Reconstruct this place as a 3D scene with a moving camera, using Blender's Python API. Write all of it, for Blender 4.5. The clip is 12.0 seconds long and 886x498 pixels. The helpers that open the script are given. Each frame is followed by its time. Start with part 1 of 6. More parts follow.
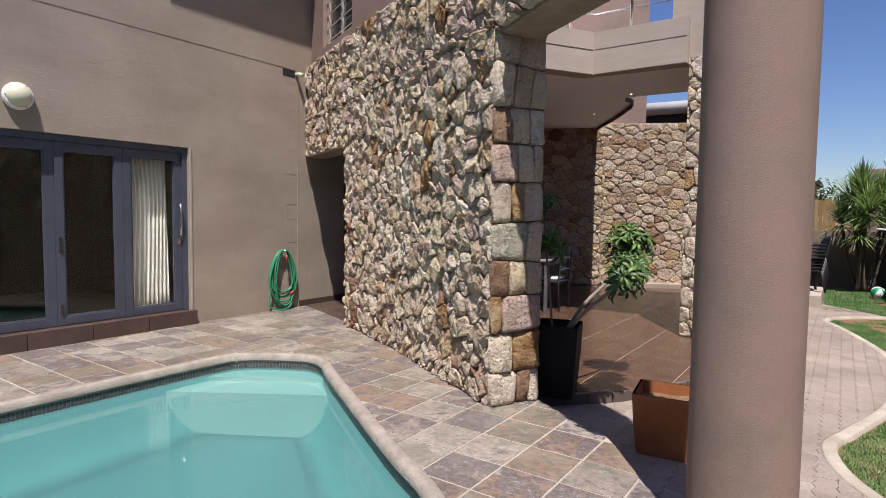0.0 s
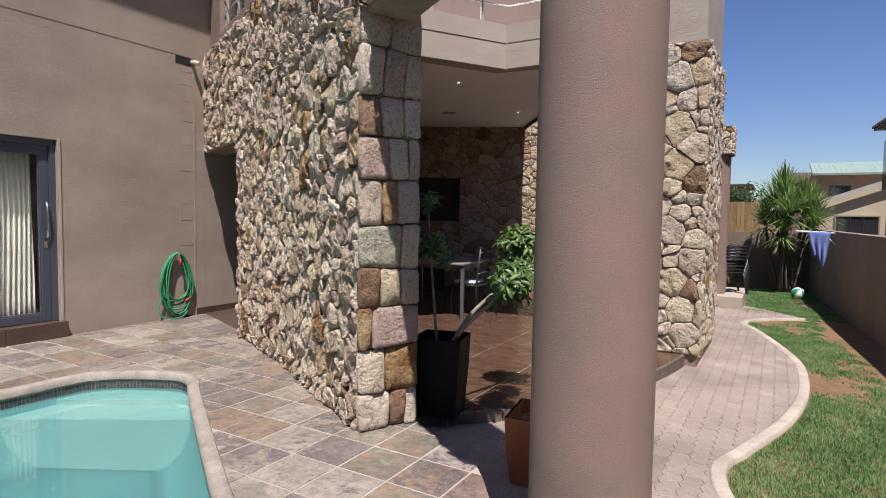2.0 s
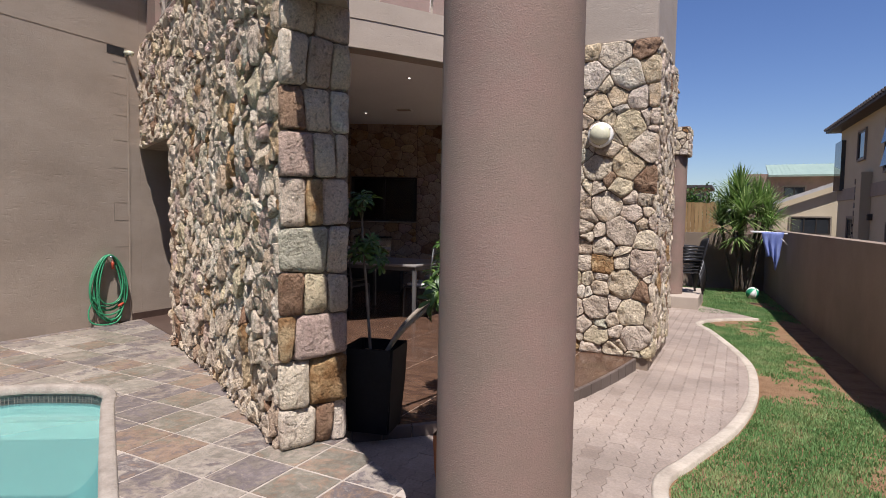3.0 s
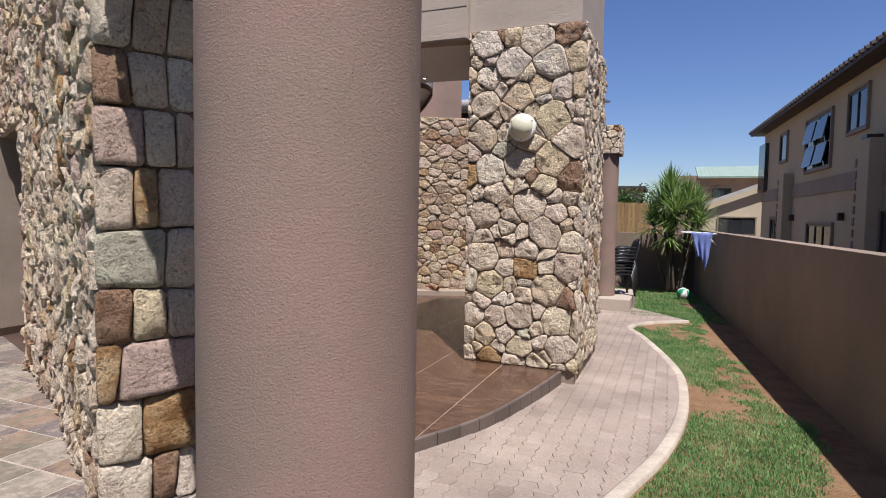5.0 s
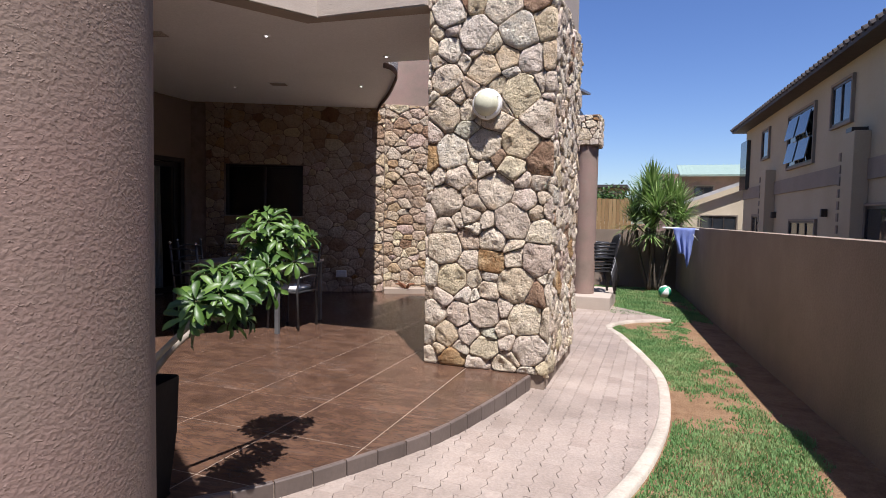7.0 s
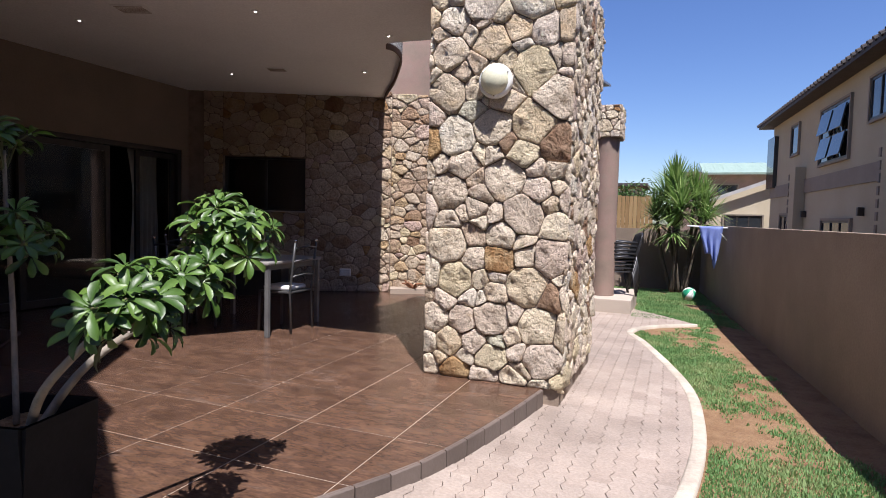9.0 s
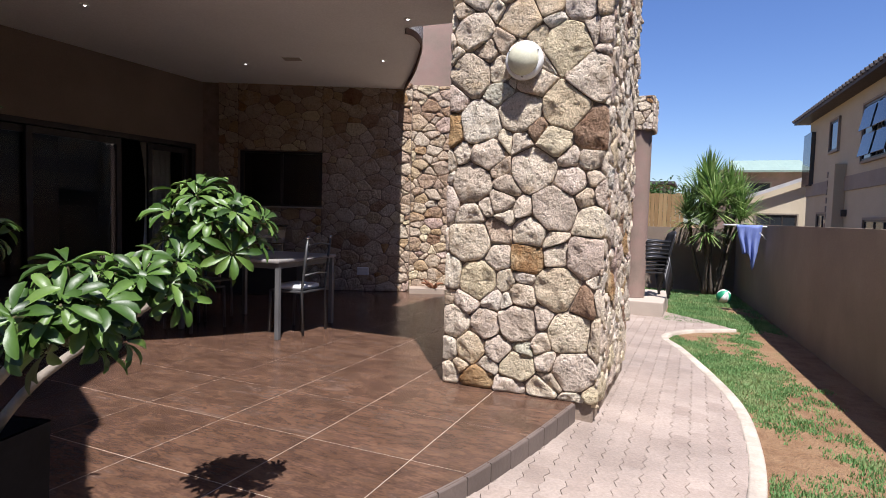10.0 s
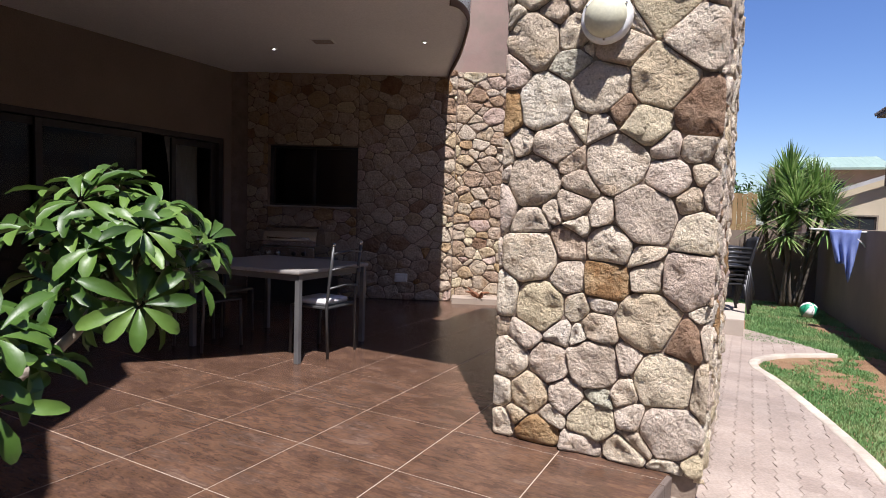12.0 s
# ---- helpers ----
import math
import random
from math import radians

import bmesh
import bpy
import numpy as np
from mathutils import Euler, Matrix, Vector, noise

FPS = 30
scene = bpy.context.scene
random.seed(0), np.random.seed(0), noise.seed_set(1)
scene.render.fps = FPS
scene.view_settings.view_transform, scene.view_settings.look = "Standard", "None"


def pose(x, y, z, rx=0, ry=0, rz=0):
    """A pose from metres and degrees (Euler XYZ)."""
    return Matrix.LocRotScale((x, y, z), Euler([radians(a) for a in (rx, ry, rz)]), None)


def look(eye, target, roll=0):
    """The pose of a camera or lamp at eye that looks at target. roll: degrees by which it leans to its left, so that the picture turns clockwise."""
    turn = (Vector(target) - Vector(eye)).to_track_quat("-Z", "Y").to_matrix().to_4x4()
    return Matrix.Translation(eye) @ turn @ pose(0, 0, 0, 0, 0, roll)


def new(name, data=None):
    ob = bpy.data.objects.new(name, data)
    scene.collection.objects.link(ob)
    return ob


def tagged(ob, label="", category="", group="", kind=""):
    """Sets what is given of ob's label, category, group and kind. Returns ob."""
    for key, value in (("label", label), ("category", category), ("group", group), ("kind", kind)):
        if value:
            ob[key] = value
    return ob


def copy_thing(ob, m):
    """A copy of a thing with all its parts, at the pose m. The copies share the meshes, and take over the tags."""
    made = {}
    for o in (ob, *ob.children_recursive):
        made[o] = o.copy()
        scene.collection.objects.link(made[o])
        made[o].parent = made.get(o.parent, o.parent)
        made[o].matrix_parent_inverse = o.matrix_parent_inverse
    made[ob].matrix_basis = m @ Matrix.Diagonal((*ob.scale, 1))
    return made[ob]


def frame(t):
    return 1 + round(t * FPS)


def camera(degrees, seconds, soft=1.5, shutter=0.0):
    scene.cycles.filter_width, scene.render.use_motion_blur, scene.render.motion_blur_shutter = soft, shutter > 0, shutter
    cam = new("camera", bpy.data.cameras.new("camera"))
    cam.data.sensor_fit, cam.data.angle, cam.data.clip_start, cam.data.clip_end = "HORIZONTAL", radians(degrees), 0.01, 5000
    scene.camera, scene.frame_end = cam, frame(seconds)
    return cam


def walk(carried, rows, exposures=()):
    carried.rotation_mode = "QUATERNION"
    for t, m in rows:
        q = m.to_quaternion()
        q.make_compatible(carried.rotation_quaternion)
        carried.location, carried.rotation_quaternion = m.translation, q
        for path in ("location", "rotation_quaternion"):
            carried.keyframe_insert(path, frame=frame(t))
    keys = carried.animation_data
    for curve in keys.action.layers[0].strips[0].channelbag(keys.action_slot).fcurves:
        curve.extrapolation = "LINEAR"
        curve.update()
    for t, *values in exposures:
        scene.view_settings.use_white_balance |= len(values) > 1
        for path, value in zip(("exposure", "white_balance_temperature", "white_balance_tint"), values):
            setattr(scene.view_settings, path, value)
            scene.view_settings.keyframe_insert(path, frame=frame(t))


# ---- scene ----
cam = camera(75.5, 12.0, soft=0.95)
PATH = [
    (0, (0.186, -0.184, 1.38), (-0.958, 1.452, 1.26), 0.7),
    (0.5, (0.253, -0.005, 1.378), (-0.858, 1.654, 1.26), 0.7),
    (1, (0.335, 0.158, 1.389), (-0.746, 1.837, 1.272), 0.8),
    (1.5, (0.389, 0.315, 1.38), (-0.659, 2.014, 1.262), 0.9),
    (2, (0.421, 0.495, 1.395), (-0.587, 2.219, 1.279), 0.9),
    (2.5, (0.461, 0.652, 1.4), (-0.5, 2.402, 1.285), 1.0),
    (3, (0.503, 0.823, 1.405), (-0.41, 2.599, 1.29), 1.0),
    (3.5, (0.529, 0.976, 1.405), (-0.343, 2.772, 1.292), 1.0),
    (5.5, (0.541, 1.706, 1.41), (-0.166, 3.574, 1.3), 1.0),
    (6, (0.571, 1.857, 1.401), (-0.124, 3.729, 1.292), 1.0),
    (6.5, (0.567, 2.002, 1.356), (-0.121, 3.877, 1.248), 1.1),
    (7, (0.556, 2.139, 1.297), (-0.129, 4.015, 1.189), 1.1),
    (9, (0.468, 2.713, 1.248), (-0.271, 4.568, 1.136), 1.4),
    (9.5, (0.399, 2.889, 1.224), (-0.372, 4.731, 1.109), 1.5),
    (10, (0.318, 3.085, 1.216), (-0.49, 4.911, 1.098), 1.6),
    (10.5, (0.239, 3.314, 1.231), (-0.611, 5.12, 1.109), 1.7),
    (11, (0.159, 3.506, 1.232), (-0.726, 5.296, 1.109), 1.7),
    (11.5, (0.037, 3.711, 1.253), (-0.877, 5.486, 1.126), 1.8),
    (12, (-0.094, 3.885, 1.262), (-1.037, 5.644, 1.133), 1.9),
]
walk(cam, [(t, look(eye, target, roll)) for t, eye, target, roll in PATH],
     [(0.0, 0.42, 6480, 16), (5.5, 0.45, 6380, 16), (7.5, 0.78, 6220, 16), (12.0, 0.85, 6220, 16)])

# ---- light ----
SUN_WAY = Vector((0.28, -0.40, 1.0)).normalized()
world = bpy.data.worlds.new("sky")
scene.world = world
world.use_nodes = True
wn = world.node_tree.nodes
sky = wn.new("ShaderNodeTexSky")
sky.sky_type = 'NISHITA'
sky.sun_disc = False
sky.sun_elevation = math.asin(SUN_WAY.z)
sky.sun_rotation = math.atan2(SUN_WAY.x, SUN_WAY.y)
sky.altitude = 300
sky.air_density = 1.0
sky.dust_density = 0.7
sky.ozone_density = 4.0
wn["Background"].inputs["Strength"].default_value = 0.086
clear = wn.new("ShaderNodeHueSaturation")
clear.inputs["Hue"].default_value = 0.512
clear.inputs["Saturation"].default_value = 1.15
world.node_tree.links.new(sky.outputs[0], clear.inputs["Color"])
world.node_tree.links.new(clear.outputs["Color"], wn["Background"].inputs["Color"])
sun = new("sun", bpy.data.lights.new("sun", 'SUN'))
sun.data.energy = 5.0
sun.data.angle = radians(0.53)
sun.data.color = (1.0, 0.965, 0.92)
sun.matrix_world = look(SUN_WAY * 30, (0, 0, 0))


# ---- materials ----
def material(name, colors, scale=6.0, rough=0.7, bump=0.2, bump_scale=40.0, metal=0.0, spread=0.0, detail=6.0,
             distort=0.0, stretch=(1, 1, 1), bump_dist=0.01, coarse=0.6, spec=0.4, translucent=0.0, grain=0.35, pits=0.0, stain=0.0, stain_scale=1.1, pit_height=1.3):
    """Colours blended by noise at two scales, with a fine bump and, with spread, a change of tone from piece to piece."""
    m = bpy.data.materials.new(name)
    m.use_nodes = True
    nt = m.node_tree
    n, l = nt.nodes, nt.links
    b = n["Principled BSDF"]
    tc = n.new("ShaderNodeTexCoord")
    mp = n.new("ShaderNodeMapping")
    mp.inputs["Scale"].default_value = stretch
    l.new(tc.outputs["Object"], mp.inputs["Vector"])
    geo = n.new("ShaderNodeNewGeometry")
    info = n.new("ShaderNodeObjectInfo")
    vec = mp.outputs["Vector"]
    if spread:
        both = n.new("ShaderNodeMath")
        both.operation = 'ADD'
        l.new(geo.outputs["Random Per Island"], both.inputs[0])
        l.new(info.outputs["Random"], both.inputs[1])
        fract = n.new("ShaderNodeMath")
        fract.operation = 'FRACT'
        l.new(both.outputs[0], fract.inputs[0])
        rnd = fract.outputs[0]
        mul = n.new("ShaderNodeMath")
        mul.operation = 'MULTIPLY'
        mul.inputs[1].default_value = 37.0
        l.new(rnd, mul.inputs[0])
        add = n.new("ShaderNodeVectorMath")
        add.operation = 'ADD'
        l.new(vec, add.inputs[0])
        l.new(mul.outputs[0], add.inputs[1])
        vec = add.outputs[0]
    big = n.new("ShaderNodeTexNoise")
    big.inputs["Scale"].default_value = scale
    big.inputs["Detail"].default_value = detail
    big.inputs["Distortion"].default_value = distort
    big.inputs["Roughness"].default_value = coarse
    l.new(vec, big.inputs["Vector"])
    ramp = n.new("ShaderNodeValToRGB")
    el = ramp.color_ramp.elements
    lo, hi = (0.06, 0.94) if spread else (0.3, 0.7)
    el[0].position, el[1].position = lo, hi
    el[0].color, el[1].color = (*colors[0], 1), (*colors[-1], 1)
    for i, c in enumerate(colors[1:-1]):
        el.new(lo + (hi - lo) * (i + 1) / (len(colors) - 1)).color = (*c, 1)
    fac = big.outputs["Fac"]
    if spread:
        wide = n.new("ShaderNodeMapRange")
        wide.inputs["From Min"].default_value, wide.inputs["From Max"].default_value = 0.25, 0.75
        wide.inputs["To Min"].default_value, wide.inputs["To Max"].default_value = 0.0, 1.0 - spread
        l.new(fac, wide.inputs["Value"])
        mix = n.new("ShaderNodeMath")
        mix.operation = 'MULTIPLY_ADD'
        mix.inputs[1].default_value = spread
        l.new(rnd, mix.inputs[0])
        l.new(wide.outputs["Result"], mix.inputs[2])
        fac = mix.outputs[0]
    l.new(fac, ramp.inputs["Fac"])
    fine = n.new("ShaderNodeTexNoise")
    fine.inputs["Scale"].default_value = bump_scale
    fine.inputs["Detail"].default_value = 5
    l.new(vec, fine.inputs["Vector"])
    tone = n.new("ShaderNodeMixRGB")
    tone.blend_type = 'MULTIPLY'
    tone.inputs["Fac"].default_value = grain
    grey = n.new("ShaderNodeMapRange")
    grey.inputs["To Min"].default_value, grey.inputs["To Max"].default_value = 0.55, 1.45
    l.new(fine.outputs["Fac"], grey.inputs["Value"])
    l.new(ramp.outputs["Color"], tone.inputs["Color1"])
    l.new(grey.outputs["Result"], tone.inputs["Color2"])
    base = tone.outputs["Color"]
    if stain:
        wash = n.new("ShaderNodeTexNoise")
        wash.inputs["Scale"].default_value = stain_scale
        wash.inputs["Detail"].default_value = 7
        wash.inputs["Roughness"].default_value = 0.65
        l.new(geo.outputs["Position"], wash.inputs["Vector"])
        soft_tone = n.new("ShaderNodeMapRange")
        soft_tone.inputs["From Min"].default_value, soft_tone.inputs["From Max"].default_value = 0.3, 0.7
        soft_tone.inputs["To Min"].default_value, soft_tone.inputs["To Max"].default_value = 1.0 - stain, 1.0 + stain
        l.new(wash.outputs["Fac"], soft_tone.inputs["Value"])
        washed = n.new("ShaderNodeMixRGB")
        washed.blend_type = 'MULTIPLY'
        washed.inputs["Fac"].default_value = 1.0
        l.new(base, washed.inputs["Color1"])
        l.new(soft_tone.outputs["Result"], washed.inputs["Color2"])
        base = washed.outputs["Color"]
    l.new(base, b.inputs["Base Color"])
    b.inputs["Roughness"].default_value = rough
    b.inputs["Metallic"].default_value = metal
    b.inputs["Specular IOR Level"].default_value = spec
    if bump:
        bp = n.new("ShaderNodeBump")
        bp.inputs["Strength"].default_value = bump
        bp.inputs["Distance"].default_value = bump_dist
        if pits:
            spots = n.new("ShaderNodeTexNoise")
            spots.inputs["Scale"].default_value = pits
            spots.inputs["Detail"].default_value = 2
            l.new(vec, spots.inputs["Vector"])
            cut = n.new("ShaderNodeMapRange")
            cut.inputs["From Min"].default_value, cut.inputs["From Max"].default_value = 0.62, 0.69
            cut.inputs["To Min"].default_value, cut.inputs["To Max"].default_value = 0.0, pit_height
            l.new(spots.outputs["Fac"], cut.inputs["Value"])
            total = n.new("ShaderNodeMath")
            l.new(fine.outputs["Fac"], total.inputs[0])
            l.new(cut.outputs["Result"], total.inputs[1])
            l.new(total.outputs[0], bp.inputs["Height"])
        else:
            l.new(fine.outputs["Fac"], bp.inputs["Height"])
        l.new(bp.outputs["Normal"], b.inputs["Normal"])
    if translucent:
        tr = n.new("ShaderNodeBsdfTranslucent")
        l.new(tone.outputs["Color"], tr.inputs["Color"])
        ms = n.new("ShaderNodeMixShader")
        ms.inputs["Fac"].default_value = translucent
        l.new(b.outputs[0], ms.inputs[1])
        l.new(tr.outputs[0], ms.inputs[2])
        l.new(ms.outputs[0], n["Material Output"].inputs["Surface"])
    return m


def plain_glass(name, tint=(0.85, 0.9, 0.9), rough=0.02):
    m = bpy.data.materials.new(name)
    m.use_nodes = True
    b = m.node_tree.nodes["Principled BSDF"]
    b.inputs["Base Color"].default_value = (*tint, 1)
    b.inputs["Roughness"].default_value = rough
    b.inputs["Transmission Weight"].default_value = 1.0
    b.inputs["IOR"].default_value = 1.45
    return m


PLASTER = material("taupe_plaster", [(0.30, 0.24, 0.186), (0.36, 0.295, 0.234)], 0.8, 0.85, 0.3, 90, bump_dist=0.009, stretch=(1, 1, 3.2), grain=0.5, pits=13, stain=0.09, stain_scale=1.6, pit_height=-0.5)
PLASTER_MAUVE = material("mauve_plaster", [(0.20, 0.15, 0.118), (0.235, 0.172, 0.135), (0.26, 0.175, 0.142), (0.25, 0.19, 0.152)], 2.2, 0.85, 0.36, 200, bump_dist=0.004, stretch=(1, 1, 1.2), grain=0.45, pits=190, stain=0.09, stain_scale=2.0, pit_height=1.8)
PLASTER_PALE = material("pale_plaster", [(0.37, 0.31, 0.25), (0.43, 0.365, 0.30)], 1.2, 0.85, 0.14, 60, stretch=(1, 1, 3), pits=10, pit_height=-1.0, stain=0.06)
CEILING = material("painted_ceiling", [(0.84, 0.825, 0.80), (0.89, 0.875, 0.85)], 1.0, 0.8, 0.1, 60)


def stone_material(name, tones, stain=(0.40, 0.24, 0.10), stain_at=(0.60, 0.74), stain_most=0.55):
    """Split sandstone: a tone of its own for each stone, cloudy second tone, iron stains, dark pits and a craggy face."""
    m = bpy.data.materials.new(name)
    m.use_nodes = True
    n, l = m.node_tree.nodes, m.node_tree.links
    b = n["Principled BSDF"]
    tc = n.new("ShaderNodeTexCoord")
    geo = n.new("ShaderNodeNewGeometry")
    info = n.new("ShaderNodeObjectInfo")

    def calc(op, a, c, d=None):
        q = n.new("ShaderNodeMath")
        q.operation = op
        for k, v in enumerate((a, c, d)):
            if v is None:
                continue
            if isinstance(v, (int, float)):
                q.inputs[k].default_value = v
            else:
                l.new(v, q.inputs[k])
        return q.outputs[0]

    own = calc('FRACT', calc('ADD', geo.outputs["Random Per Island"], info.outputs["Random"]), 0.0)
    other = calc('FRACT', calc('MULTIPLY', own, 7.31), 0.0)
    shift = n.new("ShaderNodeVectorMath")
    l.new(tc.outputs["Object"], shift.inputs[0])
    l.new(calc('MULTIPLY', own, 53.0), shift.inputs[1])
    vec = shift.outputs[0]

    def cloud(scale, detail, rough, lo, hi, to_lo=0.0, to_hi=1.0):
        t = n.new("ShaderNodeTexNoise")
        t.inputs["Scale"].default_value = scale
        t.inputs["Detail"].default_value = detail
        t.inputs["Roughness"].default_value = rough
        l.new(vec, t.inputs["Vector"])
        r = n.new("ShaderNodeMapRange")
        for nm, v in (("From Min", lo), ("From Max", hi), ("To Min", to_lo), ("To Max", to_hi)):
            r.inputs[nm].default_value = v
        l.new(t.outputs["Fac"], r.inputs["Value"])
        return r.outputs["Result"], t.outputs["Fac"]

    def tone(fac):
        r = n.new("ShaderNodeValToRGB")
        el = r.color_ramp.elements
        el[0].position, el[1].position = 0.0, 1.0
        el[0].color, el[1].color = (*tones[0], 1), (*tones[-1], 1)
        for k, c in enumerate(tones[1:-1]):
            el.new((k + 1) / (len(tones) - 1)).color = (*c, 1)
        l.new(fac, r.inputs["Fac"])
        return r.outputs["Color"]

    def blend(kind, fac, a, c):
        x = n.new("ShaderNodeMixRGB")
        x.blend_type = kind
        if isinstance(fac, float):
            x.inputs["Fac"].default_value = fac
        else:
            l.new(fac, x.inputs["Fac"])
        for k, v in (("Color1", a), ("Color2", c)):
            if isinstance(v, tuple):
                x.inputs[k].default_value = (*v, 1)
            else:
                l.new(v, x.inputs[k])
        return x.outputs["Color"]

    two, _ = cloud(6.5, 6, 0.65, 0.40, 0.66, 0.0, 0.55)
    col = blend('MIX', two, tone(own), tone(other))
    iron, _ = cloud(5.0, 5, 0.6, *stain_at, 0.0, stain_most)
    col = blend('MIX', iron, col, stain)
    grain, fine = cloud(75, 6, 0.7, 0.3, 0.7, 0.72, 1.22)
    col = blend('MULTIPLY', 1.0, col, grain)
    pits, pit_raw = cloud(34, 4, 0.6, 0.33, 0.43, 0.5, 1.0)
    col = blend('MULTIPLY', 0.6, col, pits)
    l.new(col, b.inputs["Base Color"])
    b.inputs["Roughness"].default_value = 0.93
    b.inputs["Specular IOR Level"].default_value = 0.25
    _, crag = cloud(17, 10, 0.68, 0, 1)
    height = calc('MULTIPLY_ADD', pits, 0.22, calc('MULTIPLY_ADD', fine, 0.22, crag))
    bp = n.new("ShaderNodeBump")
    bp.inputs["Strength"].default_value = 1.0
    bp.inputs["Distance"].default_value = 0.06
    l.new(height, bp.inputs["Height"])
    l.new(bp.outputs["Normal"], b.inputs["Normal"])
    return m


STONE = stone_material("split_fieldstone", [(0.68, 0.555, 0.425), (0.78, 0.68, 0.52), (0.63, 0.49, 0.39), (0.77, 0.705, 0.575), (0.70, 0.56, 0.455), (0.79, 0.68, 0.48), (0.56, 0.455, 0.345), (0.72, 0.60, 0.465), (0.78, 0.695, 0.545), (0.54, 0.395, 0.285), (0.74, 0.62, 0.42), (0.60, 0.44, 0.27)])
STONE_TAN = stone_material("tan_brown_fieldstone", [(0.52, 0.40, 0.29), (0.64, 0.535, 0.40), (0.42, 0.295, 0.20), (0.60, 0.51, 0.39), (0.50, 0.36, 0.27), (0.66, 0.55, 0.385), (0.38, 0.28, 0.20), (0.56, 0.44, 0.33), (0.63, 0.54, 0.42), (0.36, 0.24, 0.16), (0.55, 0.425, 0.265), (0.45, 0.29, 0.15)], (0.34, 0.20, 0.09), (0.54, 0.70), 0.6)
STONE_WARM = stone_material("warm_rough_fieldstone", [(0.63, 0.505, 0.38), (0.74, 0.635, 0.48), (0.55, 0.415, 0.31), (0.72, 0.64, 0.505), (0.62, 0.48, 0.375), (0.75, 0.635, 0.45), (0.49, 0.38, 0.28), (0.66, 0.54, 0.415), (0.73, 0.64, 0.50), (0.46, 0.325, 0.225), (0.68, 0.55, 0.36), (0.54, 0.375, 0.21)], (0.38, 0.22, 0.09), (0.56, 0.72), 0.6)
STONE_OCHRE = stone_material("ochre_fieldstone", [(0.44, 0.27, 0.12), (0.55, 0.41, 0.23), (0.38, 0.22, 0.10), (0.58, 0.47, 0.31)], (0.30, 0.15, 0.055), (0.46, 0.6), 0.8)
STONE_BROWN = stone_material("brown_fieldstone", [(0.33, 0.20, 0.125), (0.42, 0.29, 0.19), (0.28, 0.165, 0.10)], (0.20, 0.10, 0.055), (0.48, 0.66), 0.7)
STONE_PINK = stone_material("pink_fieldstone", [(0.53, 0.375, 0.29), (0.60, 0.465, 0.38), (0.51, 0.36, 0.30)])
STONE_GREEN = stone_material("greenish_grey_fieldstone", [(0.50, 0.47, 0.35), (0.57, 0.53, 0.41)], (0.42, 0.33, 0.18))
STONE_CREAM = stone_material("cream_yellow_fieldstone", [(0.64, 0.53, 0.34), (0.68, 0.58, 0.40)], (0.52, 0.38, 0.19))
MORTAR = material("recessed_brown_mortar", [(0.20, 0.15, 0.11), (0.30, 0.235, 0.18)], 8, 0.95, 0.6, 60)
SLATE = material("multicolour_slate", [(0.10, 0.086, 0.086), (0.20, 0.17, 0.142), (0.135, 0.114, 0.115), (0.28, 0.235, 0.19), (0.165, 0.155, 0.122), (0.25, 0.175, 0.125), (0.12, 0.104, 0.104), (0.33, 0.285, 0.235), (0.21, 0.188, 0.155), (0.29, 0.255, 0.205), (0.27, 0.165, 0.12)],
                 5, 0.40, 0.7, 22, spread=0.62, distort=0.6, coarse=0.85, grain=0.9, stain=0.24, stain_scale=2.6)
GROUT = material("pale_grout", [(0.31, 0.265, 0.22), (0.42, 0.365, 0.305)], 6, 0.9, 0.3, 80, stain=0.15)
TILE = material("rust_brown_tile", [(0.030, 0.017, 0.012), (0.062, 0.034, 0.023), (0.10, 0.055, 0.034), (0.070, 0.040, 0.029), (0.12, 0.066, 0.040), (0.085, 0.052, 0.038), (0.145, 0.092, 0.066), (0.11, 0.050, 0.022)], 3.2, 0.24, 0.05, 22, spread=0.16,
                stretch=(1.0, 3.4, 1), distort=0.25, coarse=0.74, grain=0.8, stain=0.32, stain_scale=4.0)
BRICK = material("pink_grey_paver", [(0.255, 0.20, 0.163), (0.30, 0.243, 0.20), (0.345, 0.285, 0.238)], 1.2, 0.6, 0.5, 60, spread=0.42, grain=0.7, stain=0.26, stain_scale=1.3)
PAVER_JOINT = material("sandy_paver_joint", [(0.17, 0.13, 0.105), (0.27, 0.215, 0.175)], 10, 0.95, 0.4, 90)
KERB = material("pale_concrete_kerb", [(0.33, 0.28, 0.225), (0.50, 0.44, 0.36)], 4, 0.85, 0.6, 40, stain=0.16, stain_scale=3.0)
SOIL = material("red_soil_and_turf", [(0.12, 0.066, 0.032), (0.20, 0.112, 0.056), (0.26, 0.16, 0.085), (0.16, 0.125, 0.05)], 2.2, 0.95, 0.9, 60, coarse=0.8, bump_dist=0.03, grain=0.6)
GRASS = material("short_grass", [(0.10, 0.215, 0.065), (0.165, 0.305, 0.105), (0.31, 0.375, 0.165)], 2.5, 0.6, 0, 20, translucent=0.3)
WALL_BROWN = material("boundary_plaster", [(0.20, 0.155, 0.118), (0.26, 0.205, 0.16)], 0.9, 0.9, 0.5, 60, stain=0.08)
FRAME_GREY = material("blue_grey_aluminium", [(0.075, 0.085, 0.115), (0.095, 0.105, 0.135)], 4, 0.42, 0.05, 90, metal=0.3)
FRAME_DARK = material("dark_bronze_frame", [(0.03, 0.025, 0.022), (0.045, 0.037, 0.03)], 4, 0.4, 0.05, 90)
GLASS = plain_glass("window_glass")
